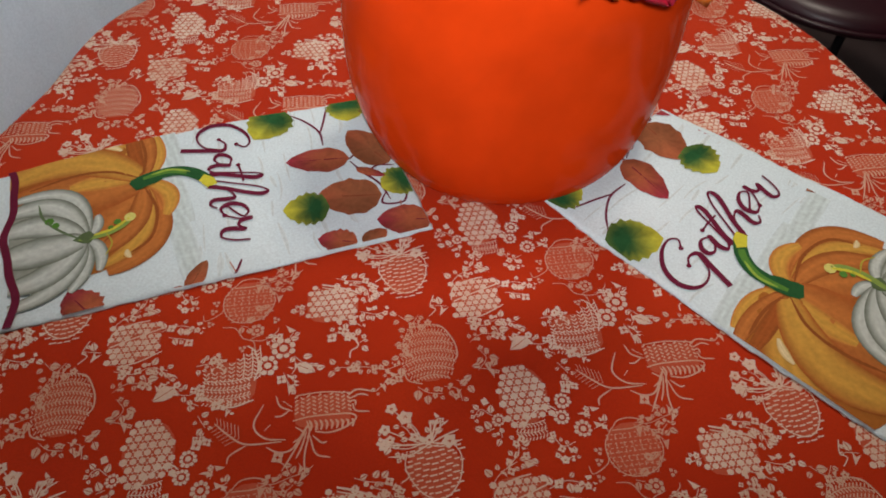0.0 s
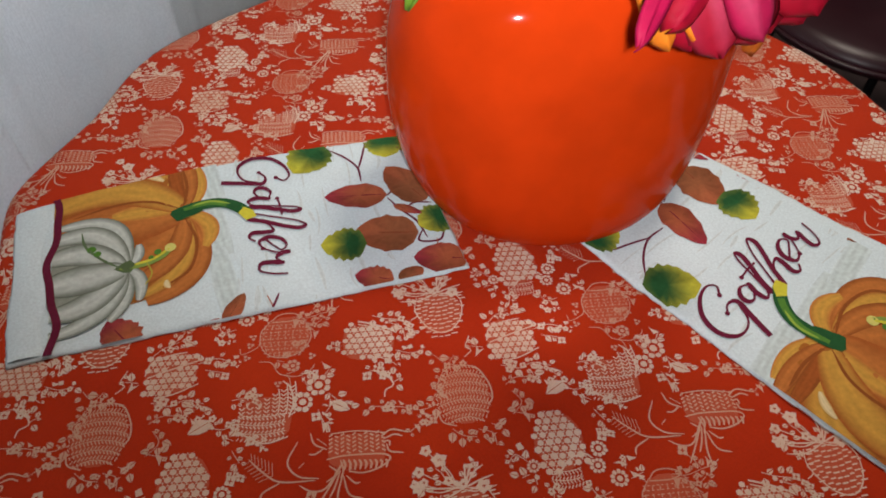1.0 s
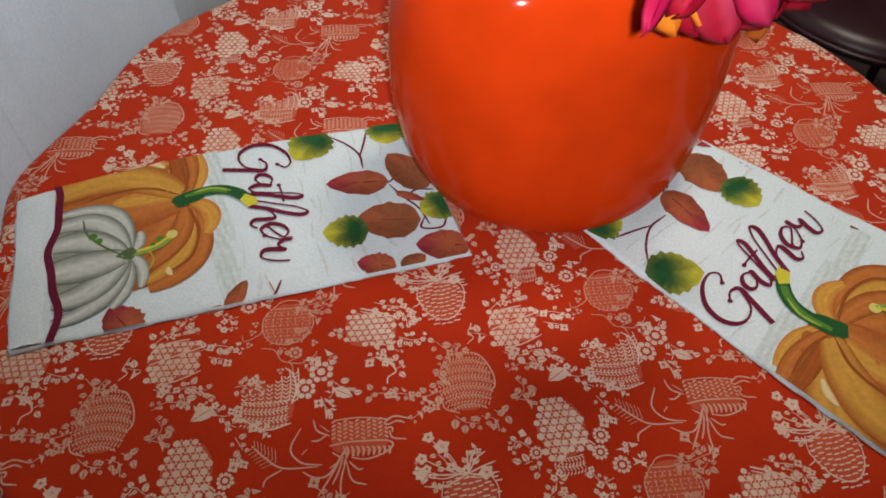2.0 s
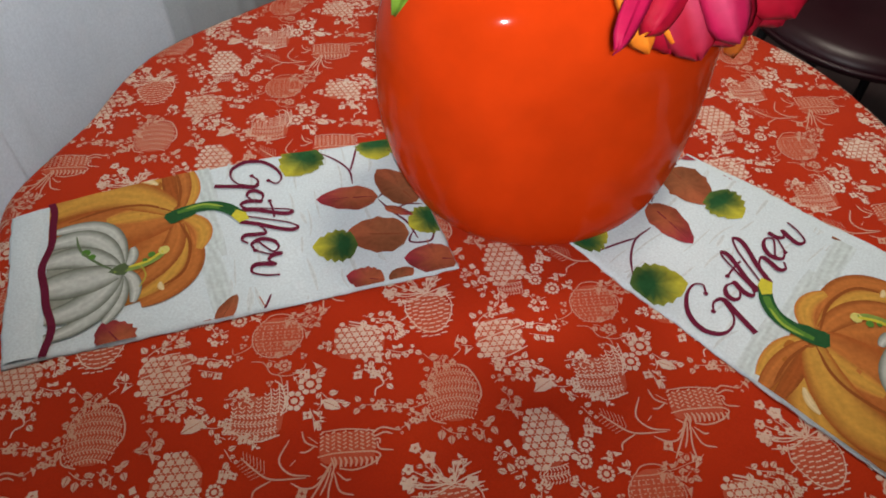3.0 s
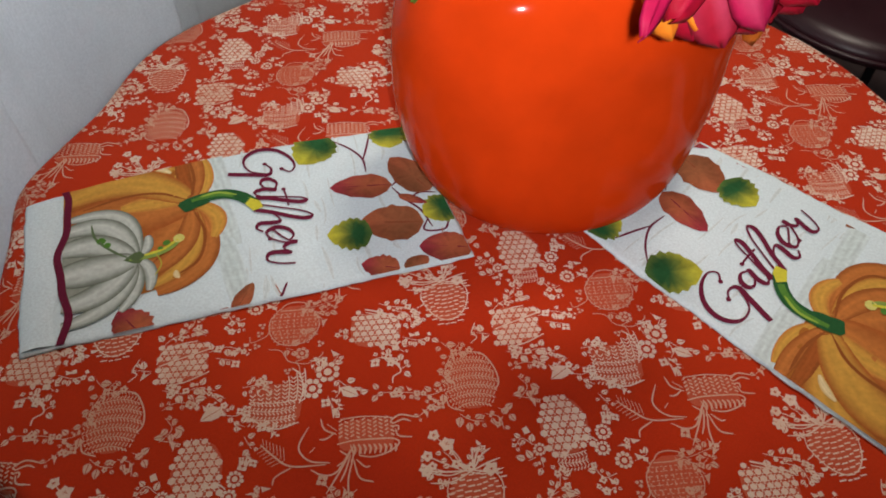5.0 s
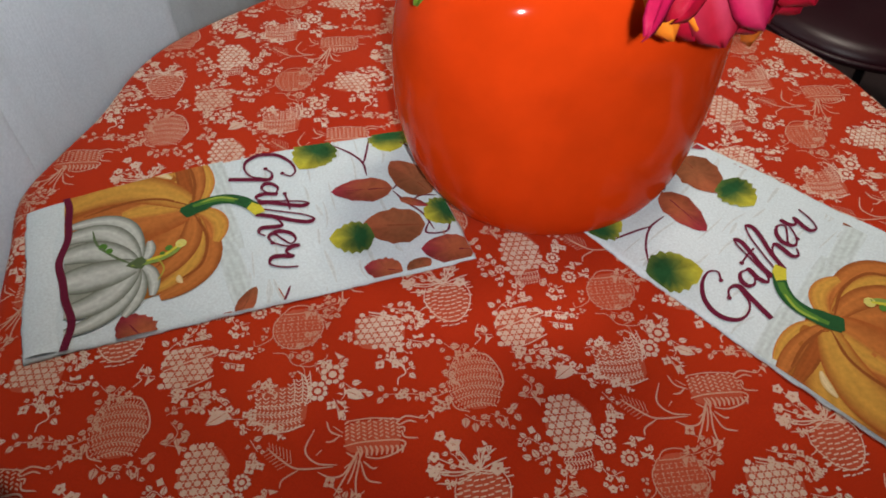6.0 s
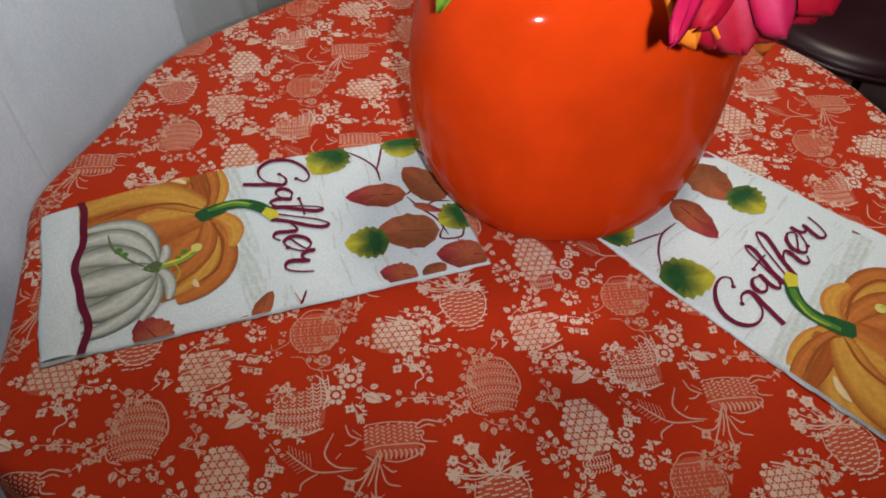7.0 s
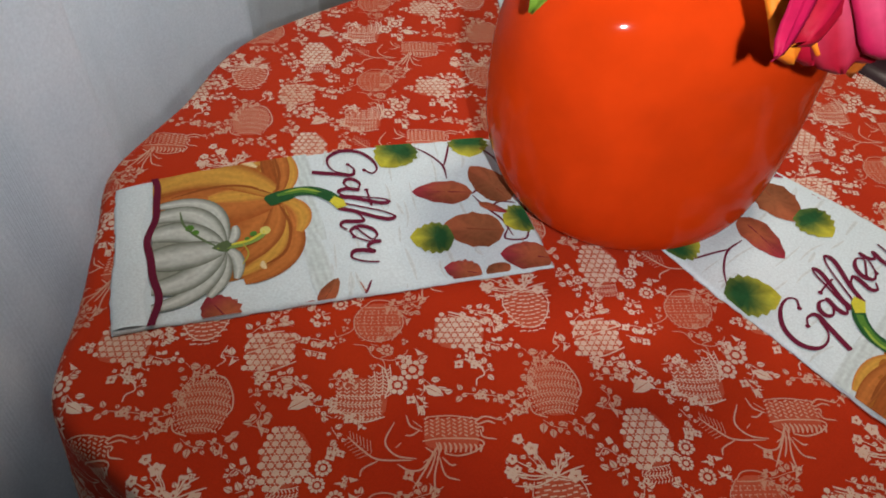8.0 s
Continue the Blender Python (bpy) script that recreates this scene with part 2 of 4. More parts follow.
def clip(pts, cols, region):
    """The part of a polygon that lies inside a convex region, counter-clockwise."""
    for a, b in zip(region, region[1:] + region[:1]):
        e = (b[0] - a[0], b[1] - a[1])
        side = [e[0] * (p[1] - a[1]) - e[1] * (p[0] - a[0]) for p in pts]
        if min(side) >= 0:
            continue
        np_, nc = [], []
        for i in range(len(pts)):
            j = (i + 1) % len(pts)
            if side[i] >= 0:
                np_.append(pts[i]), nc.append(cols[i])
            if (side[i] >= 0) != (side[j] >= 0):
                f = side[i] / (side[i] - side[j])
                np_.append(pts[i] + (pts[j] - pts[i]) * f), nc.append(cols[i] + (cols[j] - cols[i]) * f)
        pts, cols = np_, nc
        if len(pts) < 3:
            return [], []
    return pts, cols


# ---- room ----
TABLE = Vector((0.0, 0.552, 0.0))
TOP, RADIUS = 0.75, 0.452
LEFT, RIGHT, FRONT, BACK, HIGH = -0.80, 2.6, -2.2, 2.6, 2.45

tagged(part("floor", box(RIGHT - LEFT + 0.4, BACK - FRONT + 0.4, 0.1, (LEFT + RIGHT) / 2, (FRONT + BACK) / 2, -0.05), FLOOR, smooth=False), "dark worn floor of the room", "floor", kind="structure")
tagged(part("ceiling", box(RIGHT - LEFT + 0.4, BACK - FRONT + 0.4, 0.1, (LEFT + RIGHT) / 2, (FRONT + BACK) / 2, HIGH + 0.05), CEIL, smooth=False), "plain pale painted ceiling", "ceiling", kind="structure")
W0, W1, Z0, Z1 = 0.0, 1.40, 0.60, 2.00  # the window's opening
bm = bmesh.new()
for y0, y1, z0, z1 in ((FRONT - 0.2, W0, 0, HIGH), (W1, BACK + 0.2, 0, HIGH), (W0, W1, 0, Z0), (W0, W1, Z1, HIGH)):
    bmesh.ops.create_cube(bm, size=1, matrix=Matrix.Translation((LEFT - 0.05, (y0 + y1) / 2, (z0 + z1) / 2)) @ Matrix.Diagonal((0.1, y1 - y0, z1 - z0, 1)))
tagged(part("wall_west", bm, WALL, smooth=False), "plain painted wall with an added window opening behind the curtain", "wall", kind="structure")
# window hidden by the curtain, added as the opening for the bluish fill
window = tagged(new("added_window"), "unseen white framed window added behind the curtain", "window", kind="structure")
for sy, sz, y, z in ((1.4, 0.05, 0.70, Z0 + 0.025), (1.4, 0.05, 0.70, Z1 - 0.025), (0.05, 1.3, W0 + 0.025, 1.3), (0.05, 1.3, W1 - 0.025, 1.3), (0.05, 1.3, 0.70, 1.3)):
    part("window_frame", box(0.05, sy, sz, LEFT - 0.06, y, z, 0.004), CEIL, window, smooth=False)
for name, sx, sy, x, y in (("wall_east", 0.1, BACK - FRONT + 0.4, RIGHT + 0.05, (FRONT + BACK) / 2),
                           ("wall_north", RIGHT - LEFT, 0.1, (LEFT + RIGHT) / 2, BACK + 0.05), ("wall_south", RIGHT - LEFT, 0.1, (LEFT + RIGHT) / 2, FRONT - 0.05)):
    tagged(part(name, box(sx, sy, HIGH, x, y, HIGH / 2), WALL, smooth=False), "plain painted wall of the dim room", "wall", kind="structure")

# unseen glowing fixture, added to house the fill from above
added_ceiling_lamp = tagged(new("added_ceiling_lamp"), "round frosted glass ceiling lamp, lit, added out of view", "lamp")
added_ceiling_lamp.location = (0.35, 1.10, HIGH)
v, f = lathe([(0.0, -0.06), (0.10, -0.055), (0.16, -0.035), (0.18, -0.01), (0.18, 0.0)], 40)
mesh_object("shade", v, f, SHADE, added_ceiling_lamp, "frosted glass shade")
v, f = lathe([(0.19, -0.012), (0.195, -0.006), (0.195, 0.0), (0.185, 0.0), (0.185, -0.012), (0.19, -0.012)], 40)
mesh_object("rim", v, f, BLACK, added_ceiling_lamp, "dark metal rim")

# ---- curtain ----


def curtain_x(y, z):
    """The broad, lopsided folds of the hanging cloth."""
    k = (y - 1.03 + 0.02 * math.sin(2 * z)) / 0.40
    k -= math.floor(k)
    rise = (k - 0.16) / 0.84 if k > 0.16 else 1 - k / 0.16
    rise = 0.35 * rise + 0.65 * rise * rise
    x = 0.088 * (rise - 0.45) + 0.006 * math.sin(38 * y + 1.2 * z) + 0.003 * math.sin(90 * y)
    return -0.560 + x * (1 - 0.2 * z / 2.3) + 0.010 * noise.noise(Vector((0, y * 4, z * 2)))


ny, nz = 420, 50
ys, zs = np.linspace(-1.2, 2.45, ny), np.linspace(0.015, 2.25, nz)
verts = [(curtain_x(y, z), y, z) for z in zs for y in ys]
faces = [(j * ny + i, j * ny + i + 1, (j + 1) * ny + i + 1, (j + 1) * ny + i) for j in range(nz - 1) for i in range(ny - 1)]
curtain = tagged(new("curtain"), "sheer white floor-length curtain hanging in soft folds", "curtain")
panel = mesh_object("panel", verts, faces, CURTAIN, curtain)
panel.modifiers.new("thick", "SOLIDIFY").thickness = 0.0015
part("rod", tube([(-0.60, -1.3, 2.27), (-0.60, 2.5, 2.27)], 0.012, 12), BLACK, curtain, "dark metal curtain rod")
for k in range(5):
    part("bracket", box(0.20, 0.02, 0.02, -0.70, -1.1 + 0.85 * k, 2.27, 0.003), BLACK, curtain)

# ---- table ----
table = tagged(new("round_table"), "round wooden table under a printed red cloth", "table")
table.location = TABLE + Vector((0.012, 0, 0))
v, f = lathe([(0.0, 0.715), (RADIUS - 0.030, 0.715), (RADIUS - 0.018, 0.722), (RADIUS - 0.016, 0.735), (RADIUS - 0.022, 0.745), (0.0, 0.745)], 96)
mesh_object("tabletop", v, f, WOOD, table)
v, f = lathe([(0.0, 0.05), (0.05, 0.05), (0.06, 0.10), (0.035, 0.20), (0.045, 0.45), (0.06, 0.66), (0.10, 0.715)], 32)
mesh_object("pedestal", v, f, WOOD, table)
for k in range(4):
    a = math.pi / 4 + k * math.pi / 2
    c, s = math.cos(a), math.sin(a)
    part("foot", tube([(0.03 * c, 0.03 * s, 0.11), (0.16 * c, 0.16 * s, 0.09), (0.32 * c, 0.32 * s, 0.03)], 0.028, 10, 0.8), WOOD, table)

# ---- tablecloth ----
FOLDS, PHASE = 12, radians(154.5)
DROP = 0.27
EDGE_FOLDS = ((151, 0.005, 11), (169, -0.007, 7), (-174, 0.011, 6), (-160, 0.007, 9), (-142, 0.034, 9), (-128, 0.010, 8))  # degrees round the table, metres out, degrees wide


def drape(x, y, lift=0.0):
    """Where a point of the flat cloth lies once it is spread over the round table; x and y from the table's middle."""
    x, y = np.asarray(x, float), np.asarray(y, float)
    r, a = np.hypot(x, y), np.arctan2(y, x)
    wave = np.cos(FOLDS * (a - PHASE)) + 0.35 * np.cos(5 * a + 1.0)
    edge = RADIUS + 0.013 * np.cos(a - radians(25)) + 0.002 * wave
    for where, size, wide in EDGE_FOLDS:
        off = (a - radians(where) + math.pi) % (2 * math.pi) - math.pi
        edge = edge + size * np.exp(-(off / radians(wide)) ** 2)
    bend = 0.014
    s = np.maximum(r - edge, 0)
    t = np.minimum(s / bend, math.pi / 2)
    down = bend * (1 - np.cos(t)) + np.maximum(s - bend * math.pi / 2, 0)
    out = np.minimum(r, edge) + bend * np.sin(t) + 0.020 * np.minimum(1, down / 0.20) * (wave + 0.6)
    z = TOP - down + 0.0007 * np.sin(23 * x + 4 * y) * np.sin(17 * y - 5 * x) * (s <= 0)
    nx, nz_ = np.sin(t), np.cos(t)
    out, z = out + lift * nx, z + lift * nz_
    return np.stack([TABLE.x + out * np.cos(a), TABLE.y + out * np.sin(a), z], -1)


na = 288
radii = np.concatenate([np.linspace(0.002, 0.42, 36), np.linspace(0.426, 0.50, 26), np.linspace(0.51, RADIUS + DROP, 22)])
ang = np.linspace(0, 2 * math.pi, na, endpoint=False)
rr, aa = np.meshgrid(radii, ang, indexing="ij")
verts = drape((rr * np.cos(aa)).ravel(), (rr * np.sin(aa)).ravel())
faces = [(j * na + i, (j + 1) * na + i, (j + 1) * na + (i + 1) % na, j * na + (i + 1) % na) for j in range(len(radii) - 1) for i in range(na)]
faces.append(tuple(range(na))[::-1])
cloth = tagged(new("tablecloth"), "red-orange cotton tablecloth printed with cream baskets and flowers", "tablecloth")
mesh_object("cloth", verts, faces, CLOTH, cloth)
hem_r = RADIUS + DROP
hem = [drape(hem_r * math.cos(a), hem_r * math.sin(a)) for a in ang]
hem_obj = part("hem", tube([*hem, hem[0]], 0.0016, 6), CLOTH, cloth)

# the printed motifs, drawn once for a repeat of the pattern (metres; x along the repeat)


def split_leaf(ink, a, b, width):
    """A leaf with its midrib left open."""
    a, b = np.array(a, float), np.array(b, float)
    d = b - a
    s = np.array((-d[1], d[0])) / (np.hypot(*d) + 1e-9)
    for k in (-1, 1):
        g = s * k * 0.00025
        ink.poly([a + g, a + d * 0.3 + s * k * width * 0.5, a + d * 0.65 + s * k * width * 0.40, b + g])


def wash(ink, rx, ry, cx=0.0, cy=0.0, power=2.0, n=14):
    """The faint ground tone that fills a basket."""
    at = [2 * math.pi * k / n for k in range(n)]
    shape = [(cx + rx * math.copysign(abs(math.cos(t)) ** (2 / power), math.cos(t)), cy + ry * math.copysign(abs(math.sin(t)) ** (2 / power), math.sin(t))) for t in at]
    for p, q in zip(shape, shape[1:] + shape[:1]):
        ink.poly([(cx, cy), p, q], (0, 0, 0), lift=False)


def blossom(ink, c, r, rng, petals=5):
    a0 = rng.uniform(0, 1)
    for k in range(petals):
        a = a0 + 2 * math.pi * k / petals
        q = r * rng.uniform(0.85, 1.1)
        ink.leaf((c[0] + 0.15 * r * math.cos(a), c[1] + 0.15 * r * math.sin(a)), (c[0] + q * math.cos(a), c[1] + q * math.sin(a)), r * 0.85)


def ring_flower(ink, c, r, rng, n=10):
    """A rosette: a ring of scalloped petals round a dotted heart."""
    for k in range(n):
        a, b = 2 * math.pi * k / n, 2 * math.pi * (k + 0.86) / n
        q = r * rng.uniform(0.9, 1.08)
        ink.poly([(c[0] + w * math.cos(t), c[1] + w * math.sin(t)) for w, t in ((0.56 * r, a), (0.86 * q, a), (q, a + 0.3 * (b - a)), (q, a + 0.7 * (b - a)), (0.86 * q, b), (0.56 * r, b))])
    ink.disc(c, r * 0.34, 7)


def spray(ink, line, rng, wide=0.006, density=420, curl=0.3):
    """A twig along a line, closely set with small leaves, buds and blossoms."""
    path = smooth_line(line, 6) if len(line) > 2 else [np.array(q, float) for q in (line[0], (np.array(line[0]) + line[1]) / 2, line[1])]
    ink.stroke(path, 0.0006, ends=0.8, smooth=False)
    total = sum(np.hypot(*(b - a)) for a, b in zip(path, path[1:]))
    for k in range(max(4, int(total * density * 3.0))):
        t = rng.random() * (len(path) - 1)
        i = min(int(t), len(path) - 2)
        p = path[i] + (path[i + 1] - path[i]) * (t - i)
        d = path[i + 1] - path[i]
        a = math.atan2(d[1], d[0]) + rng.choice((-1, 1)) * rng.uniform(0.4, 1.5)
        fade = 1 - curl * t / len(path)
        q = p + np.array((math.cos(a), math.sin(a))) * rng.uniform(0.1, 1.0) * wide * fade
        size = rng.uniform(0.0026, 0.0062) * fade
        if any((q[0] - x) ** 2 + (q[1] - y) ** 2 < (0.50 * (size + w)) ** 2 for x, y, w in ink.taken):
            continue
        ink.taken.append((q[0], q[1], size))
        kind = rng.random()
        e = q + np.array((math.cos(a), math.sin(a))) * size * 1.5
        if kind < 0.42:
            split_leaf(ink, q, e, size * 1.1)
        elif kind < 0.74:
            blossom(ink, q, size * 0.9, rng, rng.choice((4, 5)))
        elif kind < 0.90:
            ink.poly([q, q + np.array((size, size * 0.3)), e, q + np.array((-size * 0.3, size))])
        else:
            ink.disc(q, size * 0.42, 6, turn=rng.random())
            ink.disc(q + np.array((rng.uniform(-1, 1), rng.uniform(-1, 1))) * size * 0.8, size * 0.30, 5)


def cells(ink, inside, w, h, size, rng, lean=0.0):
    """Open hexagonal cane weave: light eyes with small darts between."""
    j, y = 0, -h / 2
    while y <= h / 2:
        x = -w / 2 + (size / 2 if j % 2 else 0)
        while x <= w / 2:
            if inside(x, y):
                r = size * 0.46 * rng.uniform(0.84, 1.06)
                ink.disc((x + lean * y + rng.uniform(-1, 1) * size * 0.05, y + rng.uniform(-1, 1) * size * 0.05), r, 6, turn=rng.uniform(0.3, 0.7), squash=0.95)
                for k in (-1, 1):
                    if inside(x + size * 0.5, y + k * size * 0.3):
                        ink.disc((x + size * 0.5 + lean * y, y + k * size * 0.30), size * 0.17, 3, turn=k * math.pi / 2)
            x += size
        y += size * 0.87
        j += 1


def ropes(ink, top, low, left, right, rows, rng, bow=0.0, step=0.0026, slant=1.0, taper=0.0):
    """Rows of plaited cane, each a line of slanting strokes."""
    for j in range(rows):
        f = j / max(1, rows - 1)
        y = top + (low - top) * f
        gap = abs(top - low) / max(1, rows - 1)
        pinch = 1 - taper * abs(2 * f - 1) ** 2
        x = left * pinch
        while x < right * pinch:
            yy = y + bow * (1 - (x / right) ** 2)
            k = slant if j % 2 else -slant
            n = 0.36 * gap * rng.uniform(0.8, 1.1)
            ink.stroke([(x - step * 0.28, yy - n * k), (x + step * 0.28, yy + n * k)], step * 0.42, ends=0.8, smooth=False)
            x += step
        if j % 2 == 0:
            ink.stroke([(q * pinch, y + gap * 0.5 + bow * (1 - (q / right) ** 2)) for q in np.linspace(left, right, 6)], 0.0007, ends=0.9, smooth=False)


def outline(ink, pts, width=0.0010):
    ink.stroke(pts, width, ends=0.8, steps=4)


def motif_hex_dome(ink, rng):
    wash(ink, 0.0185, 0.024, 0.0, 0.004)
    cells(ink, lambda x, y: (x / 0.0185) ** 2 + (max(y, 0) / 0.030) ** 2 < 1 and y > -0.019 + 0.25 * x and abs(x) < 0.0185, 0.04, 0.062, 0.0066, rng, -0.10)
    ropes(ink, -0.020, -0.030, -0.010, 0.012, 4, rng, -0.002)
    outline(ink, [(-0.006, -0.024), (0.004, -0.012), (0.016, -0.008), (0.022, -0.012)], 0.0013)
    for x, y, r in ((0.028, -0.005, 0.0065), (0.0245, -0.018, 0.0060), (0.038, -0.029, 0.0068), (-0.022, -0.014, 0.0052)):
        ring_flower(ink, (x, y), r, rng)
    for line in (((0.030, 0.004), (0.036, 0.010)), ((0.044, 0.006), (0.038, 0.008)), ((0.044, -0.022), (0.046, -0.014)), ((0.046, -0.030), (0.056, -0.026)), ((0.030, -0.038), (0.020, -0.040), (0.014, -0.030)),
                 ((0.014, -0.044), (0.020, -0.050), (0.026, -0.048)), ((-0.026, -0.010), (-0.034, -0.004), (-0.040, -0.010)), ((-0.026, -0.020), (-0.032, -0.022)), ((-0.022, -0.020), (-0.022, -0.028))):
        spray(ink, line, rng, 0.0040, 520)


def motif_hex_box(ink, rng):
    wash(ink, 0.021, 0.017, 0.0, 0.0, 3.0)
    cells(ink, lambda x, y: abs(x) < 0.021 and -0.016 - 0.25 * x < y < 0.016 - 0.2 * x, 0.044, 0.050, 0.0062, rng, 0.12)
    outline(ink, [(-0.008, 0.021), (0.004, 0.017), (0.020, 0.010)], 0.0016)
    outline(ink, [(-0.008, 0.018), (0.004, 0.014), (0.020, 0.007)], 0.0009)
    for line in (((0.004, 0.026), (0.014, 0.022), (0.024, 0.020), (0.036, 0.014)), ((0.016, 0.018), (0.028, 0.012), (0.030, 0.000)), ((0.030, 0.010), (0.042, 0.006)), ((0.022, -0.010), (0.034, -0.014), (0.044, -0.012)),
                 ((0.002, -0.014), (0.014, -0.018), (0.022, -0.024)), ((-0.006, -0.030), (0.004, -0.028), (0.014, -0.034))):
        spray(ink, line, rng, 0.0050, 560)
    outline(ink, [(0.006, -0.030), (0.016, -0.036), (0.018, -0.042), (0.012, -0.046), (0.011, -0.052)], 0.0011)
    spray(ink, ((0.018, -0.040), (0.024, -0.036)), rng, 0.004, 500)
    spray(ink, ((-0.022, -0.002), (-0.030, -0.004)), rng, 0.004, 420)
    outline(ink, [(0.036, 0.018), (0.042, 0.022), (0.040, 0.028), (0.046, 0.030)], 0.0010)


def motif_cylinder(ink, rng):
    wash(ink, 0.020, 0.018, 0.0, 0.0, 3.0)
    cells(ink, lambda x, y: abs(x) < 0.019 and (0.004 + 0.32 * x < y < 0.016 + 0.1 * x or -0.018 + 0.25 * x < y < 0.0015 + 0.32 * x), 0.042, 0.046, 0.0060, rng, 0.0)
    outline(ink, [(-0.020, -0.002), (-0.016, 0.010), (-0.002, 0.016), (0.010, 0.018)], 0.0012)
    outline(ink, [(-0.018, -0.004), (-0.002, 0.002), (0.022, 0.010)], 0.0013)
    outline(ink, [(-0.010, -0.022), (0.004, -0.020), (0.022, -0.012)], 0.0012)
    for line in (((-0.018, 0.014), (-0.010, 0.022), (0.002, 0.028)), ((-0.006, 0.024), (0.004, 0.034), (0.006, 0.044)), ((0.004, 0.022), (0.012, 0.030)), ((0.020, 0.006), (0.034, 0.010), (0.050, 0.004)), ((0.026, 0.000), (0.042, -0.004)),
                 ((-0.012, -0.026), (0.002, -0.030), (0.014, -0.026), (0.028, -0.030)), ((0.012, -0.034), (0.014, -0.044)), ((0.024, -0.030), (0.032, -0.040)), ((-0.024, -0.008), (-0.034, -0.006))):
        spray(ink, line, rng, 0.0048, 520)
    outline(ink, [(-0.034, 0.004), (-0.038, -0.006), (-0.034, -0.010), (-0.040, -0.016)], 0.0009)


def motif_fan(ink, rng):
    wash(ink, 0.020, 0.024, 0.0, 0.003)
    ropes(ink, 0.024, -0.022, -0.021, 0.021, 13, rng, 0.005, 0.0026, 1.0, 0.35)
    outline(ink, [(0.006, 0.030), (0.014, 0.026), (0.021, 0.012), (0.022, 0.000), (0.018, -0.006)], 0.0013)
    outline(ink, [(-0.021, -0.010), (-0.018, -0.018), (-0.008, -0.022)], 0.0012)
    for line in (((-0.020, 0.042), (-0.012, 0.034), (0.000, 0.030)), ((-0.004, 0.040), (-0.014, 0.026), (-0.020, 0.014)), ((-0.018, 0.020), (-0.020, 0.004)), ((-0.020, -0.002), (-0.034, -0.006), (-0.050, -0.002), (-0.072, 0.000)),
                 ((-0.024, -0.010), (-0.034, -0.016), (-0.044, -0.024)), ((-0.012, -0.024), (-0.004, -0.030), (0.006, -0.032)), ((0.008, -0.026), (0.018, -0.030), (0.020, -0.040)), ((0.018, -0.022), (0.026, -0.026))):
        spray(ink, line, rng, 0.0048, 560)
    for line in (((0.034, 0.010), (0.044, 0.016), (0.058, 0.014)), ((0.038, 0.004), (0.044, -0.006), (0.036, -0.016)), ((0.036, -0.014), (0.050, -0.018))):
        spray(ink, line, rng, 0.0040, 480)


def motif_shoulder(ink, rng):
    wash(ink, 0.020, 0.019, 0.0, -0.006, 3.0)
    ropes(ink, -0.004, -0.022, -0.019, 0.016, 6, rng, -0.002, 0.0030, 0.8)
    for k in range(7):
        x = -0.020 + 0.0062 * k
        y1 = 0.004 + 0.0030 * k
        for q in np.arange(-0.003, y1, 0.0034):
            ink.stroke([(x, q + 0.0010), (x + 0.0022, q - 0.0012)], 0.0012, ends=0.8, smooth=False)
            ink.stroke([(x + 0.0046, q + 0.0010), (x + 0.0024, q - 0.0012)], 0.0012, ends=0.8, smooth=False)
        if k > 3:
            outline(ink, [(x + 0.0050, -0.003), (x + 0.0056, y1 * 0.6), (x + 0.0046, y1 + 0.003)], 0.0010)
    outline(ink, [(0.012, 0.026), (0.018, 0.020), (0.021, 0.006), (0.018, -0.006)], 0.0013)
    outline(ink, [(-0.018, -0.016), (0.000, -0.026), (0.018, -0.022)], 0.0013)
    ring_flower(ink, (0.028, 0.006), 0.0086, rng, 8)
    ring_flower(ink, (0.040, 0.020), 0.0100, rng, 8)
    for line in (((0.048, 0.012), (0.056, 0.004), (0.062, -0.002)), ((0.044, 0.028), (0.048, 0.034)), ((0.026, 0.032), (0.034, 0.030)), ((0.040, -0.002), (0.044, -0.012), (0.048, -0.016)), ((0.050, 0.002), (0.046, -0.004)),
                 ((-0.026, 0.012), (-0.014, 0.013), (-0.004, 0.009)), ((-0.012, 0.014), (-0.008, 0.020)), ((-0.054, -0.008), (-0.044, -0.004), (-0.038, -0.008)), ((-0.040, -0.010), (-0.030, -0.012), (-0.020, -0.008)), ((-0.032, -0.016), (-0.022, -0.022)),
                 ((-0.022, -0.030), (-0.016, -0.040)), ((-0.010, -0.022), (-0.002, -0.026), (0.002, -0.032))):
        spray(ink, line, rng, 0.0052, 620)
    split_leaf(ink, (-0.040, -0.004), (-0.056, -0.014), 0.012)
    split_leaf(ink, (0.050, 0.004), (0.064, -0.004), 0.010)


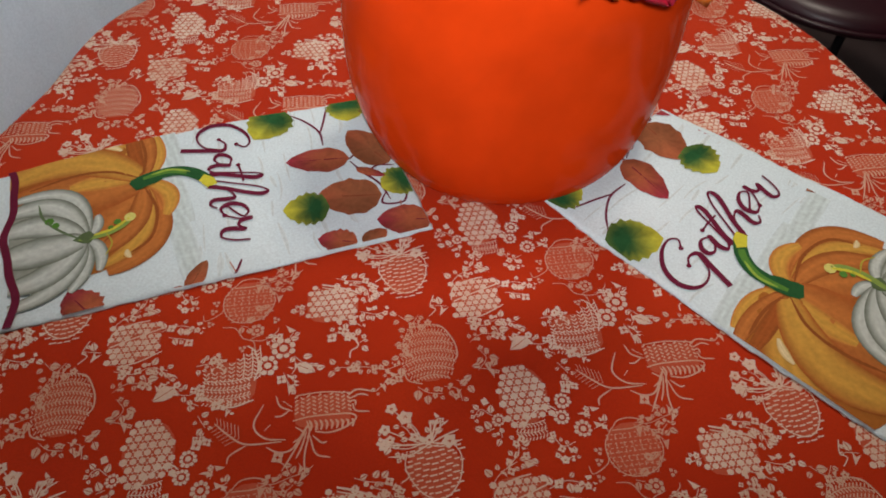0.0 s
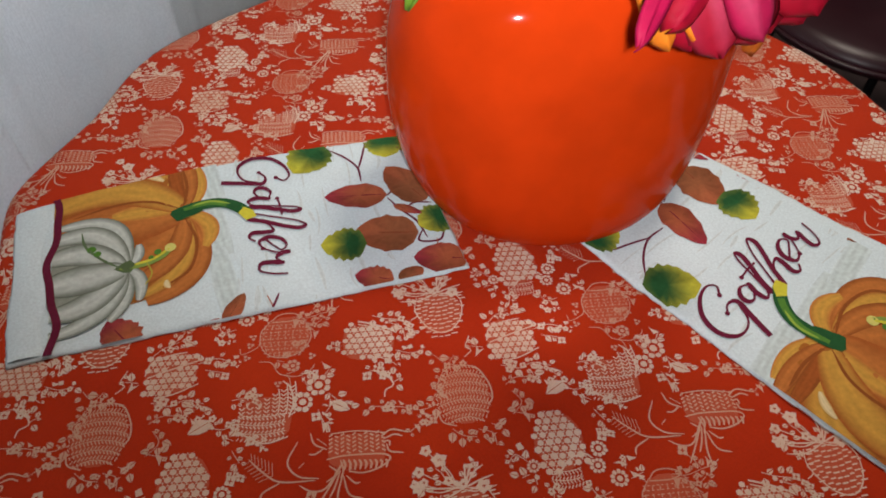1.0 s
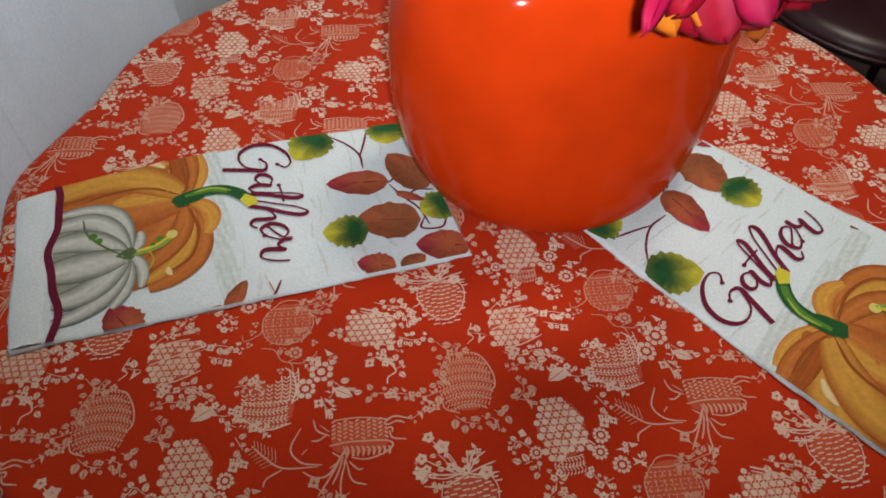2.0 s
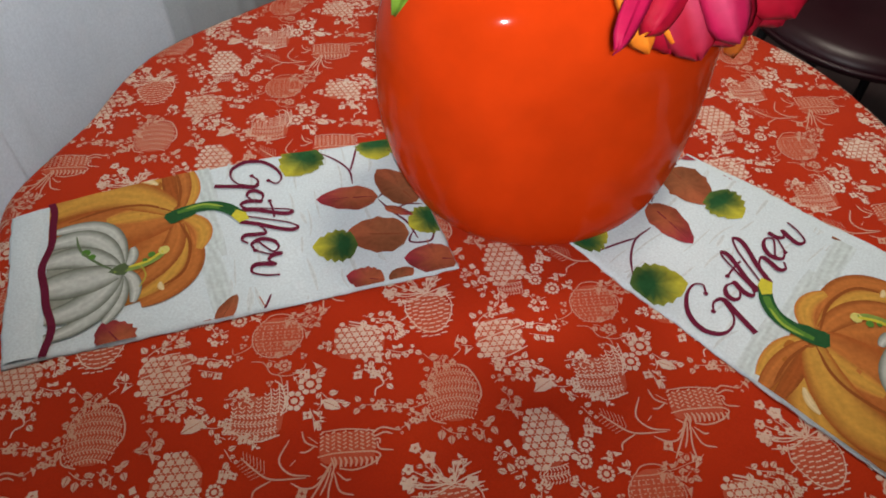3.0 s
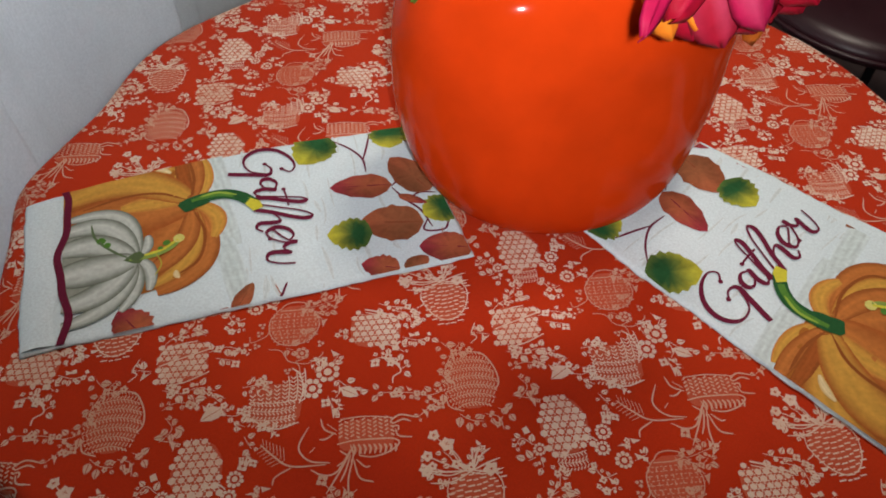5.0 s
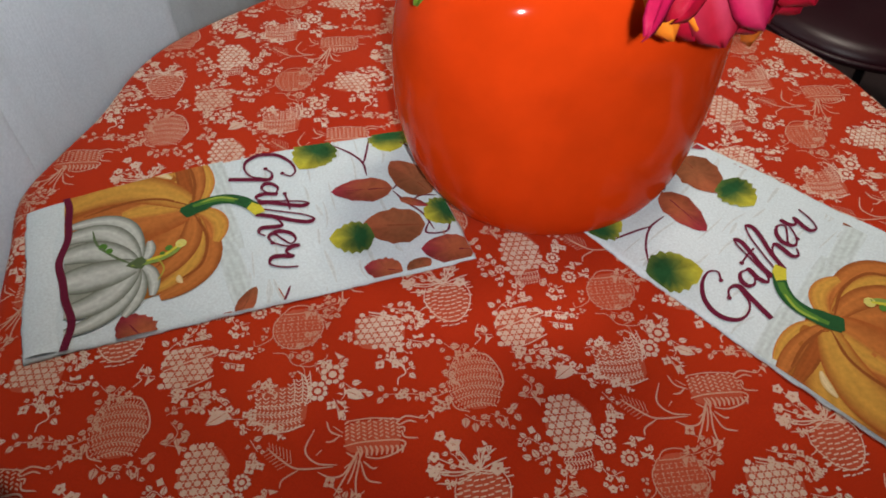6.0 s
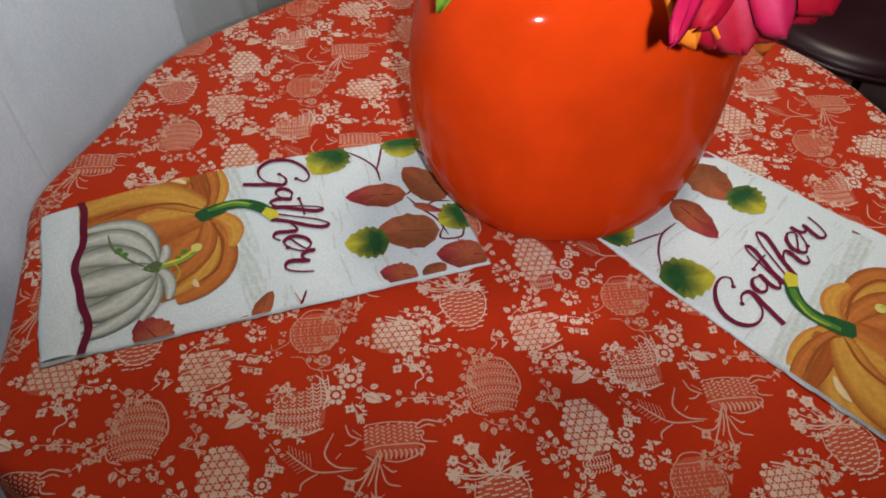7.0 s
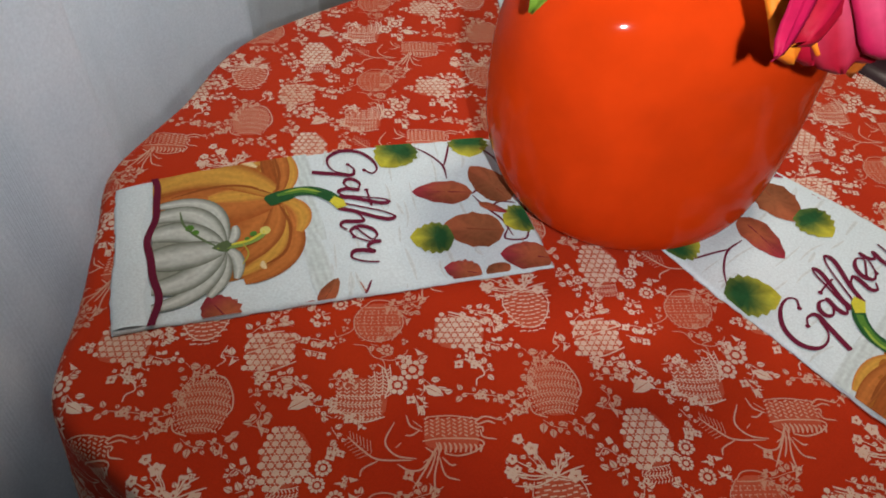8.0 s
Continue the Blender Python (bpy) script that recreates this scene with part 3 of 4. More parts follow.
def motif_round(ink, rng):
    wash(ink, 0.020, 0.020, 0.0, -0.001)
    for j in range(11):
        y = -0.020 + 0.0034 * j
        w = 0.021 * math.sqrt(max(0.08, 1 - ((y + 0.002) / 0.024) ** 2))
        x = -w
        while x < w:
            ink.stroke([(x, y), (x + 0.0020, y + rng.uniform(-1, 1) * 0.0003)], 0.0008, ends=0.9, smooth=False)
            x += rng.uniform(0.0030, 0.0042)
    for k in range(7):
        x = -0.018 + 0.006 * k
        for q in range(6):
            y = 0.010 - 0.0054 * q
            ink.stroke([(x * (1 - 3 * y * y * 300), y), (x * (1 - 3 * (y - 0.003) ** 2 * 300), y - 0.003)], 0.0008, ends=0.9, smooth=False)
    outline(ink, [(-0.012, 0.015), (-0.006, 0.021), (0.004, 0.022), (0.013, 0.018), (0.004, 0.014), (-0.012, 0.014)], 0.0010)
    outline(ink, [(-0.012, 0.016), (-0.020, 0.004), (-0.019, -0.010), (-0.010, -0.020), (0.004, -0.021), (0.016, -0.014), (0.021, 0.000), (0.014, 0.016)], 0.0009)
    for line in (((0.006, 0.018), (0.016, 0.016), (0.030, 0.020)), ((0.014, 0.012), (0.024, 0.010), (0.030, 0.014)), ((0.020, 0.006), (0.024, 0.002)), ((0.008, -0.012), (0.014, -0.010)), ((-0.006, -0.024), (0.000, -0.026))):
        spray(ink, line, rng, 0.0046, 560)
    for x, y in ((-0.026, 0.000), (-0.028, -0.008), (-0.030, -0.020), (0.022, -0.022), (-0.004, -0.046)):
        blossom(ink, (x, y), 0.0036, rng, 3)
    ring_flower(ink, (0.007, -0.030), 0.0056, rng, 7)
    for line in (((-0.020, -0.024), (-0.010, -0.026), (-0.004, -0.036), (0.004, -0.040), (0.006, -0.048)), ((0.012, -0.034), (0.002, -0.038), (0.012, -0.040), (0.022, -0.034), (0.024, -0.030)),
                 ((0.030, 0.020), (0.038, 0.022), (0.044, 0.026)), ((-0.036, -0.010), (-0.034, -0.016), (-0.022, -0.010), (-0.020, -0.002)), ((0.016, -0.042), (0.018, -0.048), (0.020, -0.050))):
        outline(ink, line, 0.0008)


def motif_pot(ink, rng):
    wash(ink, 0.019, 0.022, 0.0, -0.010)
    for j in range(11):
        y = 0.014 - 0.0042 * j
        w = 0.019 * math.sqrt(max(0.10, 1 - ((y + 0.004) / 0.027) ** 2))
        x = -w
        while x < w:
            yy = y - 0.007 * (1 - (x / 0.020) ** 2) + 0.15 * x
            n = rng.uniform(0.0030, 0.0054)
            ink.stroke([(x, yy), (x + n, yy + 0.0006)], 0.0016, ends=0.7, smooth=False)
            x += n + 0.0012
    outline(ink, [(-0.018, 0.006), (-0.020, -0.008), (-0.010, -0.026), (0.004, -0.031), (0.016, -0.020), (0.020, -0.002), (0.014, 0.010)], 0.0009)
    for x, y, r in ((-0.017, 0.032, 0.0066), (-0.032, 0.024, 0.0050), (-0.026, 0.040, 0.0052), (0.013, 0.010, 0.0062), (-0.034, 0.012, 0.0050)):
        blossom(ink, (x, y), r, rng)
        ink.stroke([(x, y), (x * 0.55, y * 0.65), (-0.006, 0.010)], 0.0009)
    for x, y in ((0.010, 0.036), (0.018, 0.032), (0.026, 0.022), (0.002, 0.034), (-0.044, 0.016), (-0.040, 0.004), (0.028, 0.012)):
        ink.stroke([(0.000, 0.010), (x * 0.42, y * 0.66), (x * 0.8, y * 0.8)], 0.0013, ends=0.4)
    for line in (((-0.018, 0.010), (-0.028, 0.014), (-0.036, 0.018)), ((-0.012, 0.014), (-0.016, 0.022), (-0.020, 0.026)), ((-0.008, 0.012), (0.002, 0.018), (0.006, 0.026)), ((-0.018, 0.004), (-0.026, 0.002))):
        spray(ink, line, rng, 0.0050, 560)


def motif_trap(ink, rng):
    wash(ink, 0.021, 0.013, 0.0, 0.003, 4.0)
    for k in range(10):
        x = -0.019 + 0.0043 * k
        for q in range(5):
            y = 0.015 - 0.0032 * q
            ink.stroke([(x - 0.0013, y), (x + 0.0013, y - 0.0016 if k % 2 else y + 0.0016)], 0.0016, ends=0.8, smooth=False)
    for k in range(9):
        x = -0.010 + 0.0038 * k
        ink.stroke([(x, -0.004 - 0.0003 * k), (x + 0.0015, -0.008), (x + 0.0005, -0.0125)], 0.0017, ends=0.6, steps=3)
    outline(ink, [(-0.022, -0.003), (-0.010, -0.001), (0.006, -0.001), (0.020, -0.002), (0.024, -0.006), (0.016, -0.012), (0.004, -0.015), (-0.006, -0.013)], 0.0013)
    outline(ink, [(-0.019, 0.017), (0.000, 0.018), (0.021, 0.015)], 0.0010)
    for line in (((0.018, 0.012), (0.026, 0.017), (0.038, 0.014)), ((0.020, 0.010), (0.028, 0.013), (0.034, 0.011)), ((0.022, 0.006), (0.024, 0.000), (0.034, -0.002)), ((0.020, 0.008), (0.024, 0.008), (0.024, 0.004)),
                 ((-0.034, 0.019), (-0.031, 0.010), (-0.022, 0.005)), ((-0.029, 0.014), (-0.022, 0.008)), ((-0.035, 0.002), (-0.030, 0.002), (-0.024, 0.006)), ((-0.043, 0.013), (-0.050, -0.003), (-0.042, -0.014), (-0.027, -0.017)),
                 ((-0.042, -0.008), (-0.038, -0.004)), ((-0.030, -0.018), (-0.055, -0.017), (-0.068, -0.008), (-0.078, 0.002)), ((-0.055, -0.018), (-0.066, -0.024), (-0.068, -0.030)), ((-0.041, -0.021), (-0.032, -0.026), (-0.022, -0.024), (-0.012, -0.008)),
                 ((-0.010, -0.006), (-0.020, -0.024), (-0.030, -0.040)), ((-0.012, -0.012), (-0.016, -0.024), (-0.020, -0.032)), ((-0.010, -0.014), (-0.014, -0.030), (-0.014, -0.046)), ((-0.010, -0.016), (-0.006, -0.030), (0.004, -0.034)), ((-0.008, -0.016), (-0.002, -0.022), (0.002, -0.022)),
                 ((-0.012, -0.004), (-0.010, -0.012), (-0.012, -0.018)), ((-0.006, -0.004), (-0.004, -0.012)), ((-0.020, -0.008), (-0.014, -0.014), (-0.022, -0.020))):
        ink.stroke(line, 0.0013, ends=0.5)
    for k in range(7):
        x, y = -0.060 - 0.0026 * k, -0.012 + 0.0022 * k
        ink.stroke([(x, y), (x - 0.001, y + 0.010 - 0.0008 * k)], 0.0009, smooth=False)
        ink.stroke([(x, y), (x - 0.010 + 0.0006 * k, y - 0.004)], 0.0009, smooth=False)
    for line in (((-0.036, -0.030), (-0.028, -0.036), (-0.024, -0.044)), ((-0.018, -0.036), (-0.012, -0.044))):
        spray(ink, line, rng, 0.0036, 420)


REPEAT = ((0.2645, 0.064), (-0.0385, 0.1695))
ORIGIN = (0.0625, 0.303)
MOTIFS = ((motif_hex_dome, 0.0, 0.0), (motif_trap, -0.548, 0.075), (motif_fan, -0.238, 0.272), (motif_shoulder, 0.204, 0.318),
          (motif_cylinder, -0.069, 0.572), (motif_hex_box, -0.498, 0.628), (motif_round, 0.255, 0.715), (motif_pot, -0.272, 0.815))
TURN_MOTIF = 0.20
unit = Ink()
for k, (draw, u, w) in enumerate(MOTIFS):
    one = Ink()
    draw(one, random.Random(11 + k))
    ca, sa = math.cos(TURN_MOTIF), math.sin(TURN_MOTIF)
    ox, oy = u * REPEAT[0][0] + w * REPEAT[1][0], u * REPEAT[0][1] + w * REPEAT[1][1]
    for pts, cols, layer, _ in one.polys:
        unit.polys.append(([np.array((ox + ca * p[0] - sa * p[1], oy + sa * p[0] + ca * p[1])) for p in pts], cols, layer, k))
for k in range(len(MOTIFS)):
    ink_used = {motif_round: INK_THIN, motif_trap: INK_PALE, motif_fan: INK_PALE}.get(MOTIFS[k][0], INK)
    for name, used, faint in (("printed_tone", INK_WASH, True), ("printed_basket", ink_used, False)):
        mine = [q for q in unit.polys if q[3] == k and (q[1][0][0] < 0.5) == faint]
        flat = np.concatenate([np.array(q[0]) for q in mine])
        height = np.concatenate([np.full(len(q[0]), 0.00022 if faint else 0.00035 + 0.000004 * (q[2] % 60)) for q in mine])
        starts = np.concatenate([[0], np.cumsum([len(q[0]) for q in mine])])
        for i in range(-4, 5):
            for j in range(-4, 7):
                x = flat[:, 0] + ORIGIN[0] + i * REPEAT[0][0] + j * REPEAT[1][0] - TABLE.x
                y = flat[:, 1] + ORIGIN[1] + i * REPEAT[0][1] + j * REPEAT[1][1] - TABLE.y
                keep = np.hypot(x, y) < RADIUS + DROP - 0.006
                faces = [tuple(range(a, b)) for a, b in zip(starts, starts[1:]) if keep[a:b].all()]
                if faces:
                    mesh_object(name, drape(x, y, height), faces, used, cloth, smooth=False)

# ---- towels ----
GOLD, AMBER, BROWN = (0.60, 0.31, 0.055), (0.51, 0.165, 0.038), (0.28, 0.078, 0.018)
PALE, GREY = (0.58, 0.60, 0.55), (0.135, 0.15, 0.11)
GREEN, DEEP, YELLOW = (0.09, 0.22, 0.035), (0.022, 0.095, 0.03), (0.62, 0.55, 0.05)
WINE, RUST, CLARET, BARK = (0.14, 0.012, 0.035), (0.41, 0.105, 0.045), (0.31, 0.026, 0.048), (0.30, 0.10, 0.042)

LETTERS = (  # brush strokes of the six letters: millimetres along and above the line
    (((29, 45), (35, 52), (29, 58), (15, 55), (1, 43), (-4, 27), (2, 14), (13, 10), (25, 15), (33, 30)), ((18, 30), (26, 35), (34, 31), (30, 16), (23, -7))),
    (((56, 34), (48, 37), (41, 32), (40, 25), (46, 22), (54, 28), (57, 35), (53, 23), (55, 15), (61, 17)),),
    (((61, 17), (67, 36), (73, 55), (78, 61), (79, 54), (73, 40), (66, 25), (64, 14), (69, 11)), ((58, 42), (69, 43), (81, 43))),
    (((69, 11), (80, 32), (90, 52), (99, 62), (102, 56), (96, 43), (86, 27), (78, 11)), ((80, 17), (90, 29), (99, 32), (99, 24), (97, 14), (102, 10), (108, 15))),
    (((108, 24), (118, 30), (125, 36), (120, 41), (111, 37), (106, 27), (110, 18), (119, 20)),),
    (((119, 20), (127, 32), (129, 43), (129, 35), (134, 30), (140, 35), (137, 24), (137, 16), (144, 14), (150, 24), (153, 37)),),
)


def towel_print():
    """The print of one towel: u from the wine-red stripe along it, v across it."""
    rng = random.Random(5)
    ink = Ink()
    ink.still = True
    # faint grey plank marks of the printed ground
    ink.piece = ("plank_mark", 0)
    for k in range(34):
        u, w = rng.uniform(0.125, 0.34), rng.uniform(-0.02, 0.19)
        q = rng.uniform(0.012, 0.050)
        ink.lobe((u, w), (u + rng.uniform(-0.004, 0.004), w + q / 2), (u + rng.uniform(-0.006, 0.006), w + q), rng.uniform(0.0016, 0.0050), (0.58, 0.63, 0.63), (0.72, 0.77, 0.78), rng, 0.9)
    for w in (-0.02, 0.045, 0.108):
        ink.lobe((0.139, w), (0.143, w + 0.03), (0.146, w + 0.072), 0.021, (0.57, 0.64, 0.63), (0.62, 0.69, 0.70), rng, 0.1)
    ink.piece = ("orange_pumpkin", 0)
    ink.layer += 1
    ink.blot((0.066, 0.045), 0.067, (0.38, 0.125, 0.022), 1.55)
    dull = (0.36, 0.092, 0.020)
    for a, c, b, width, mid, edge in (
            ((0.110, 0.040), (0.078, -0.058), (0.004, -0.026), 0.042, GOLD, dull),
            ((0.122, 0.046), (0.140, 0.026), (0.131, -0.010), 0.013, GOLD, AMBER),
            ((0.118, 0.044), (0.128, 0.014), (0.122, -0.022), 0.016, AMBER, BROWN),
            ((0.115, 0.042), (0.110, 0.014), (0.110, -0.022), 0.014, dull, BROWN),
            ((0.114, 0.062), (0.104, 0.092), (0.058, 0.112), 0.046, AMBER, dull),
            ((0.118, 0.064), (0.146, 0.136), (0.078, 0.150), 0.022, AMBER, BROWN),
            ((0.117, 0.064), (0.127, 0.124), (0.074, 0.142), 0.018, GOLD, dull),
            ((0.115, 0.064), (0.112, 0.112), (0.068, 0.128), 0.022, AMBER, BROWN),
            ((0.120, 0.056), (0.148, 0.072), (0.131, 0.101), 0.017, GOLD, AMBER),
            ((0.112, 0.052), (0.062, 0.050), (-0.004, 0.050), 0.056, AMBER, dull),
            ((0.112, 0.046), (0.082, 0.040), (0.052, 0.042), 0.022, GOLD, AMBER),
            ((0.112, 0.043), (0.060, -0.018), (-0.002, 0.022), 0.040, GOLD, dull)):
        ink.piece = ("pumpkin_rib", ink.layer, "orange_pumpkin")
        ink.lobe(a, c, b, width, mid, edge, rng, 0.5)
    for line in (((0.112, 0.046), (0.088, 0.030), (0.056, 0.026), (0.018, 0.034)), ((0.116, 0.060), (0.124, 0.092), (0.116, 0.124), (0.092, 0.138)), ((0.116, 0.044), (0.121, 0.020), (0.119, -0.008))):
        ink.layer += 1
        ink.piece = ("pumpkin_crease", ink.layer, "orange_pumpkin")
        ink.stroke(line, 0.0030, BROWN, ends=0.3)
    for a, c, b, width in (((0.096, 0.131), (0.094, 0.136), (0.098, 0.140), 0.006), ((0.100, 0.004), (0.092, -0.006), (0.080, -0.008), 0.008)):
        ink.piece = ("pumpkin_highlight", ink.layer, "orange_pumpkin")
        ink.lobe(a, c, b, width, (0.76, 0.60, 0.34), (0.62, 0.36, 0.09), rng, 0.8)
    ink.piece = ("white_pumpkin", 0)
    ink.layer += 1
    ink.blot((0.032, 0.100), 0.034, (0.30, 0.31, 0.255), 1.72)
    for a, c, b, width in (((0.063, 0.104), (0.076, 0.098), (0.074, 0.082), 0.011), ((0.064, 0.108), (0.080, 0.122), (0.072, 0.147), 0.012), ((0.061, 0.112), (0.068, 0.142), (0.048, 0.163), 0.014),
                           ((0.063, 0.102), (0.070, 0.036), (0.006, 0.045), 0.017), ((0.061, 0.103), (0.050, 0.044), (-0.004, 0.062), 0.022),
                           ((0.060, 0.112), (0.056, 0.160), (0.000, 0.166), 0.018), ((0.059, 0.110), (0.040, 0.148), (-0.004, 0.144), 0.025),
                           ((0.059, 0.105), (0.032, 0.070), (-0.006, 0.084), 0.026), ((0.060, 0.108), (0.024, 0.112), (-0.006, 0.112), 0.034)):
        ink.piece = ("pumpkin_rib", ink.layer, "white_pumpkin")
        ink.lobe(a, c, b, width, PALE, GREY, rng, 0.5, 0.0, 1.7)
    # stalks and tendrils
    ink.layer += 1
    ink.piece = ("pumpkin_stalk", 0)
    ink.stroke([(0.132, 0.0500), (0.116, 0.0530), (0.106, 0.0580)], 0.0165, DEEP, ends=0.75)
    ink.layer += 1
    ink.stroke([(0.106, 0.054), (0.122, 0.050), (0.146, 0.049), (0.162, 0.057), (0.174, 0.072)], 0.0125, DEEP, ends=0.9)
    ink.layer += 1
    ink.stroke([(0.116, 0.050), (0.140, 0.0475), (0.160, 0.056), (0.173, 0.070)], 0.0064, GREEN, ends=0.6)
    ink.layer += 1
    ink.stroke([(0.124, 0.0475), (0.142, 0.0460), (0.158, 0.0530)], 0.0026, (0.30, 0.42, 0.06), ends=0.3)
    ink.layer += 1
    ink.poly([(0.164, 0.068), (0.170, 0.061), (0.178, 0.068), (0.180, 0.077), (0.170, 0.079)], YELLOW)
    ink.piece = ("pumpkin_stalk", 1)
    ink.leaf((0.072, 0.106), (0.052, 0.106), 0.015, (0.10, 0.14, 0.06))
    ink.layer += 1
    ink.stroke([(0.057, 0.106), (0.078, 0.107), (0.092, 0.103), (0.101, 0.096)], 0.0062, (0.24, 0.33, 0.07), ends=0.7)
    ink.layer += 1
    ink.stroke([(0.070, 0.105), (0.086, 0.103), (0.100, 0.095)], 0.0030, YELLOW, ends=0.6)
    ink.disc((0.101, 0.094), 0.0052, 9, (0.66, 0.58, 0.16))
    ink.stroke([(0.058, 0.106), (0.044, 0.093), (0.033, 0.080), (0.028, 0.070), (0.026, 0.056)], 0.0024, (0.12, 0.17, 0.08))
    ink.stroke([(0.080, 0.106), (0.084, 0.120), (0.078, 0.132)], 0.0016, (0.45, 0.36, 0.05))
    for c, r in (((0.034, 0.078), 0.0042), ((0.039, 0.084), 0.0034), ((0.090, 0.096), 0.0036), ((0.084, 0.101), 0.0026)):
        ink.disc(c, r, 7, GREEN)
    # the wine-red stripe
    ink.piece = ("stripe", 0)
    ink.stroke([(0.002 + 0.0042 * math.sin(52 * w - 0.2) + 0.0012 * math.sin(130 * w), w) for w in np.linspace(-0.06, 0.25, 34)], 0.0066, WINE, ends=1.0, steps=2)
    # leaves and their twigs
    ink.layer += 1
    ink.piece = ("twig", 0)
    for line in (((0.262, 0.002), (0.276, 0.018), (0.285, 0.037), (0.284, 0.058)), ((0.300, 0.004), (0.293, 0.022), (0.285, 0.040)), ((0.303, 0.086), (0.312, 0.106), (0.322, 0.124), (0.326, 0.146)),
                 ((0.303, 0.084), (0.312, 0.078), (0.322, 0.076)), ((0.313, 0.108), (0.326, 0.100), (0.342, 0.104)), ((0.324, 0.136), (0.318, 0.148), (0.336, 0.152), (0.344, 0.140)),
                 ((0.330, 0.018), (0.340, 0.034), (0.343, 0.050)), ((0.186, 0.172), (0.181, 0.182), (0.174, 0.194)), ((0.179, 0.184), (0.176, 0.172)), ((0.334, 0.150), (0.332, 0.160))):
        ink.piece = ("twig", ink.layer + int(1e5 * line[0][0]))
        ink.stroke(line, 0.0022, WINE if len(line) > 2 else RUST)
    for a, b, width, inner, outer, teeth in (
            ((0.258, -0.008), (0.222, 0.028), 0.044, DEEP, YELLOW, 2), ((0.322, -0.006), (0.316, 0.030), 0.040, DEEP, YELLOW, 2),
            ((0.304, 0.082), (0.245, 0.070), 0.032, RUST, CLARET, 4), ((0.338, 0.100), (0.312, 0.044), 0.038, BARK, RUST, 0),
            ((0.320, 0.138), (0.262, 0.122), 0.044, BARK, RUST, 3), ((0.271, 0.138), (0.230, 0.129), 0.038, DEEP, YELLOW, 2),
            ((0.354, 0.122), (0.322, 0.130), 0.036, DEEP, YELLOW, 2), ((0.354, 0.180), (0.307, 0.166), 0.036, RUST, CLARET, 0),
            ((0.284, 0.186), (0.252, 0.172), 0.026, RUST, CLARET, 2), ((0.138, 0.192), (0.158, 0.164), 0.015, RUST, BARK, 0), ((0.288, 0.190), (0.312, 0.180), 0.018, BARK, RUST, 0),
            ((0.066, 0.196), (0.046, 0.162), 0.032, RUST, CLARET, 2), ((0.306, 0.098), (0.330, 0.116), 0.010, RUST, CLARET, 0),
            ((0.138, 0.189), (0.122, 0.192), 0.012, RUST, CLARET, 0)):
        ink.piece = ("leaf", ink.layer)
        ink.fan_leaf(a, b, width, inner, outer, teeth, rng, tuple(0.6 * q for q in outer) if outer is not YELLOW else None, 0.82 if outer is YELLOW else 0.72)
    # the word Gather, brushed across the towel
    ink.layer += 1
    for k, letter in enumerate(LETTERS):
        ink.piece = ("letter", k)
        for line in letter:
            ink.brush([(0.160 + y * 0.001, x * 0.001) for x, y in line], 0.0020, 0.0053, WINE)
    return ink


TOWEL_INK = towel_print()
FIRST_LAYER = {}
for _, _, ink_layer, ink_piece in TOWEL_INK.polys:
    FIRST_LAYER.setdefault(ink_piece[0], ink_layer)


def print_height(name, layer):
    """How far a printed piece lies above the weave: thin plies, planks lowest."""
    if name == "plank_mark":
        return 0.00055 + 0.000005 * (layer - FIRST_LAYER[name])
    if name in ("twig", "leaf", "letter"):
        return 0.00085 + 0.000016 * (layer - FIRST_LAYER["twig"])
    return 0.00066 + 0.000038 * (layer - FIRST_LAYER["orange_pumpkin"])


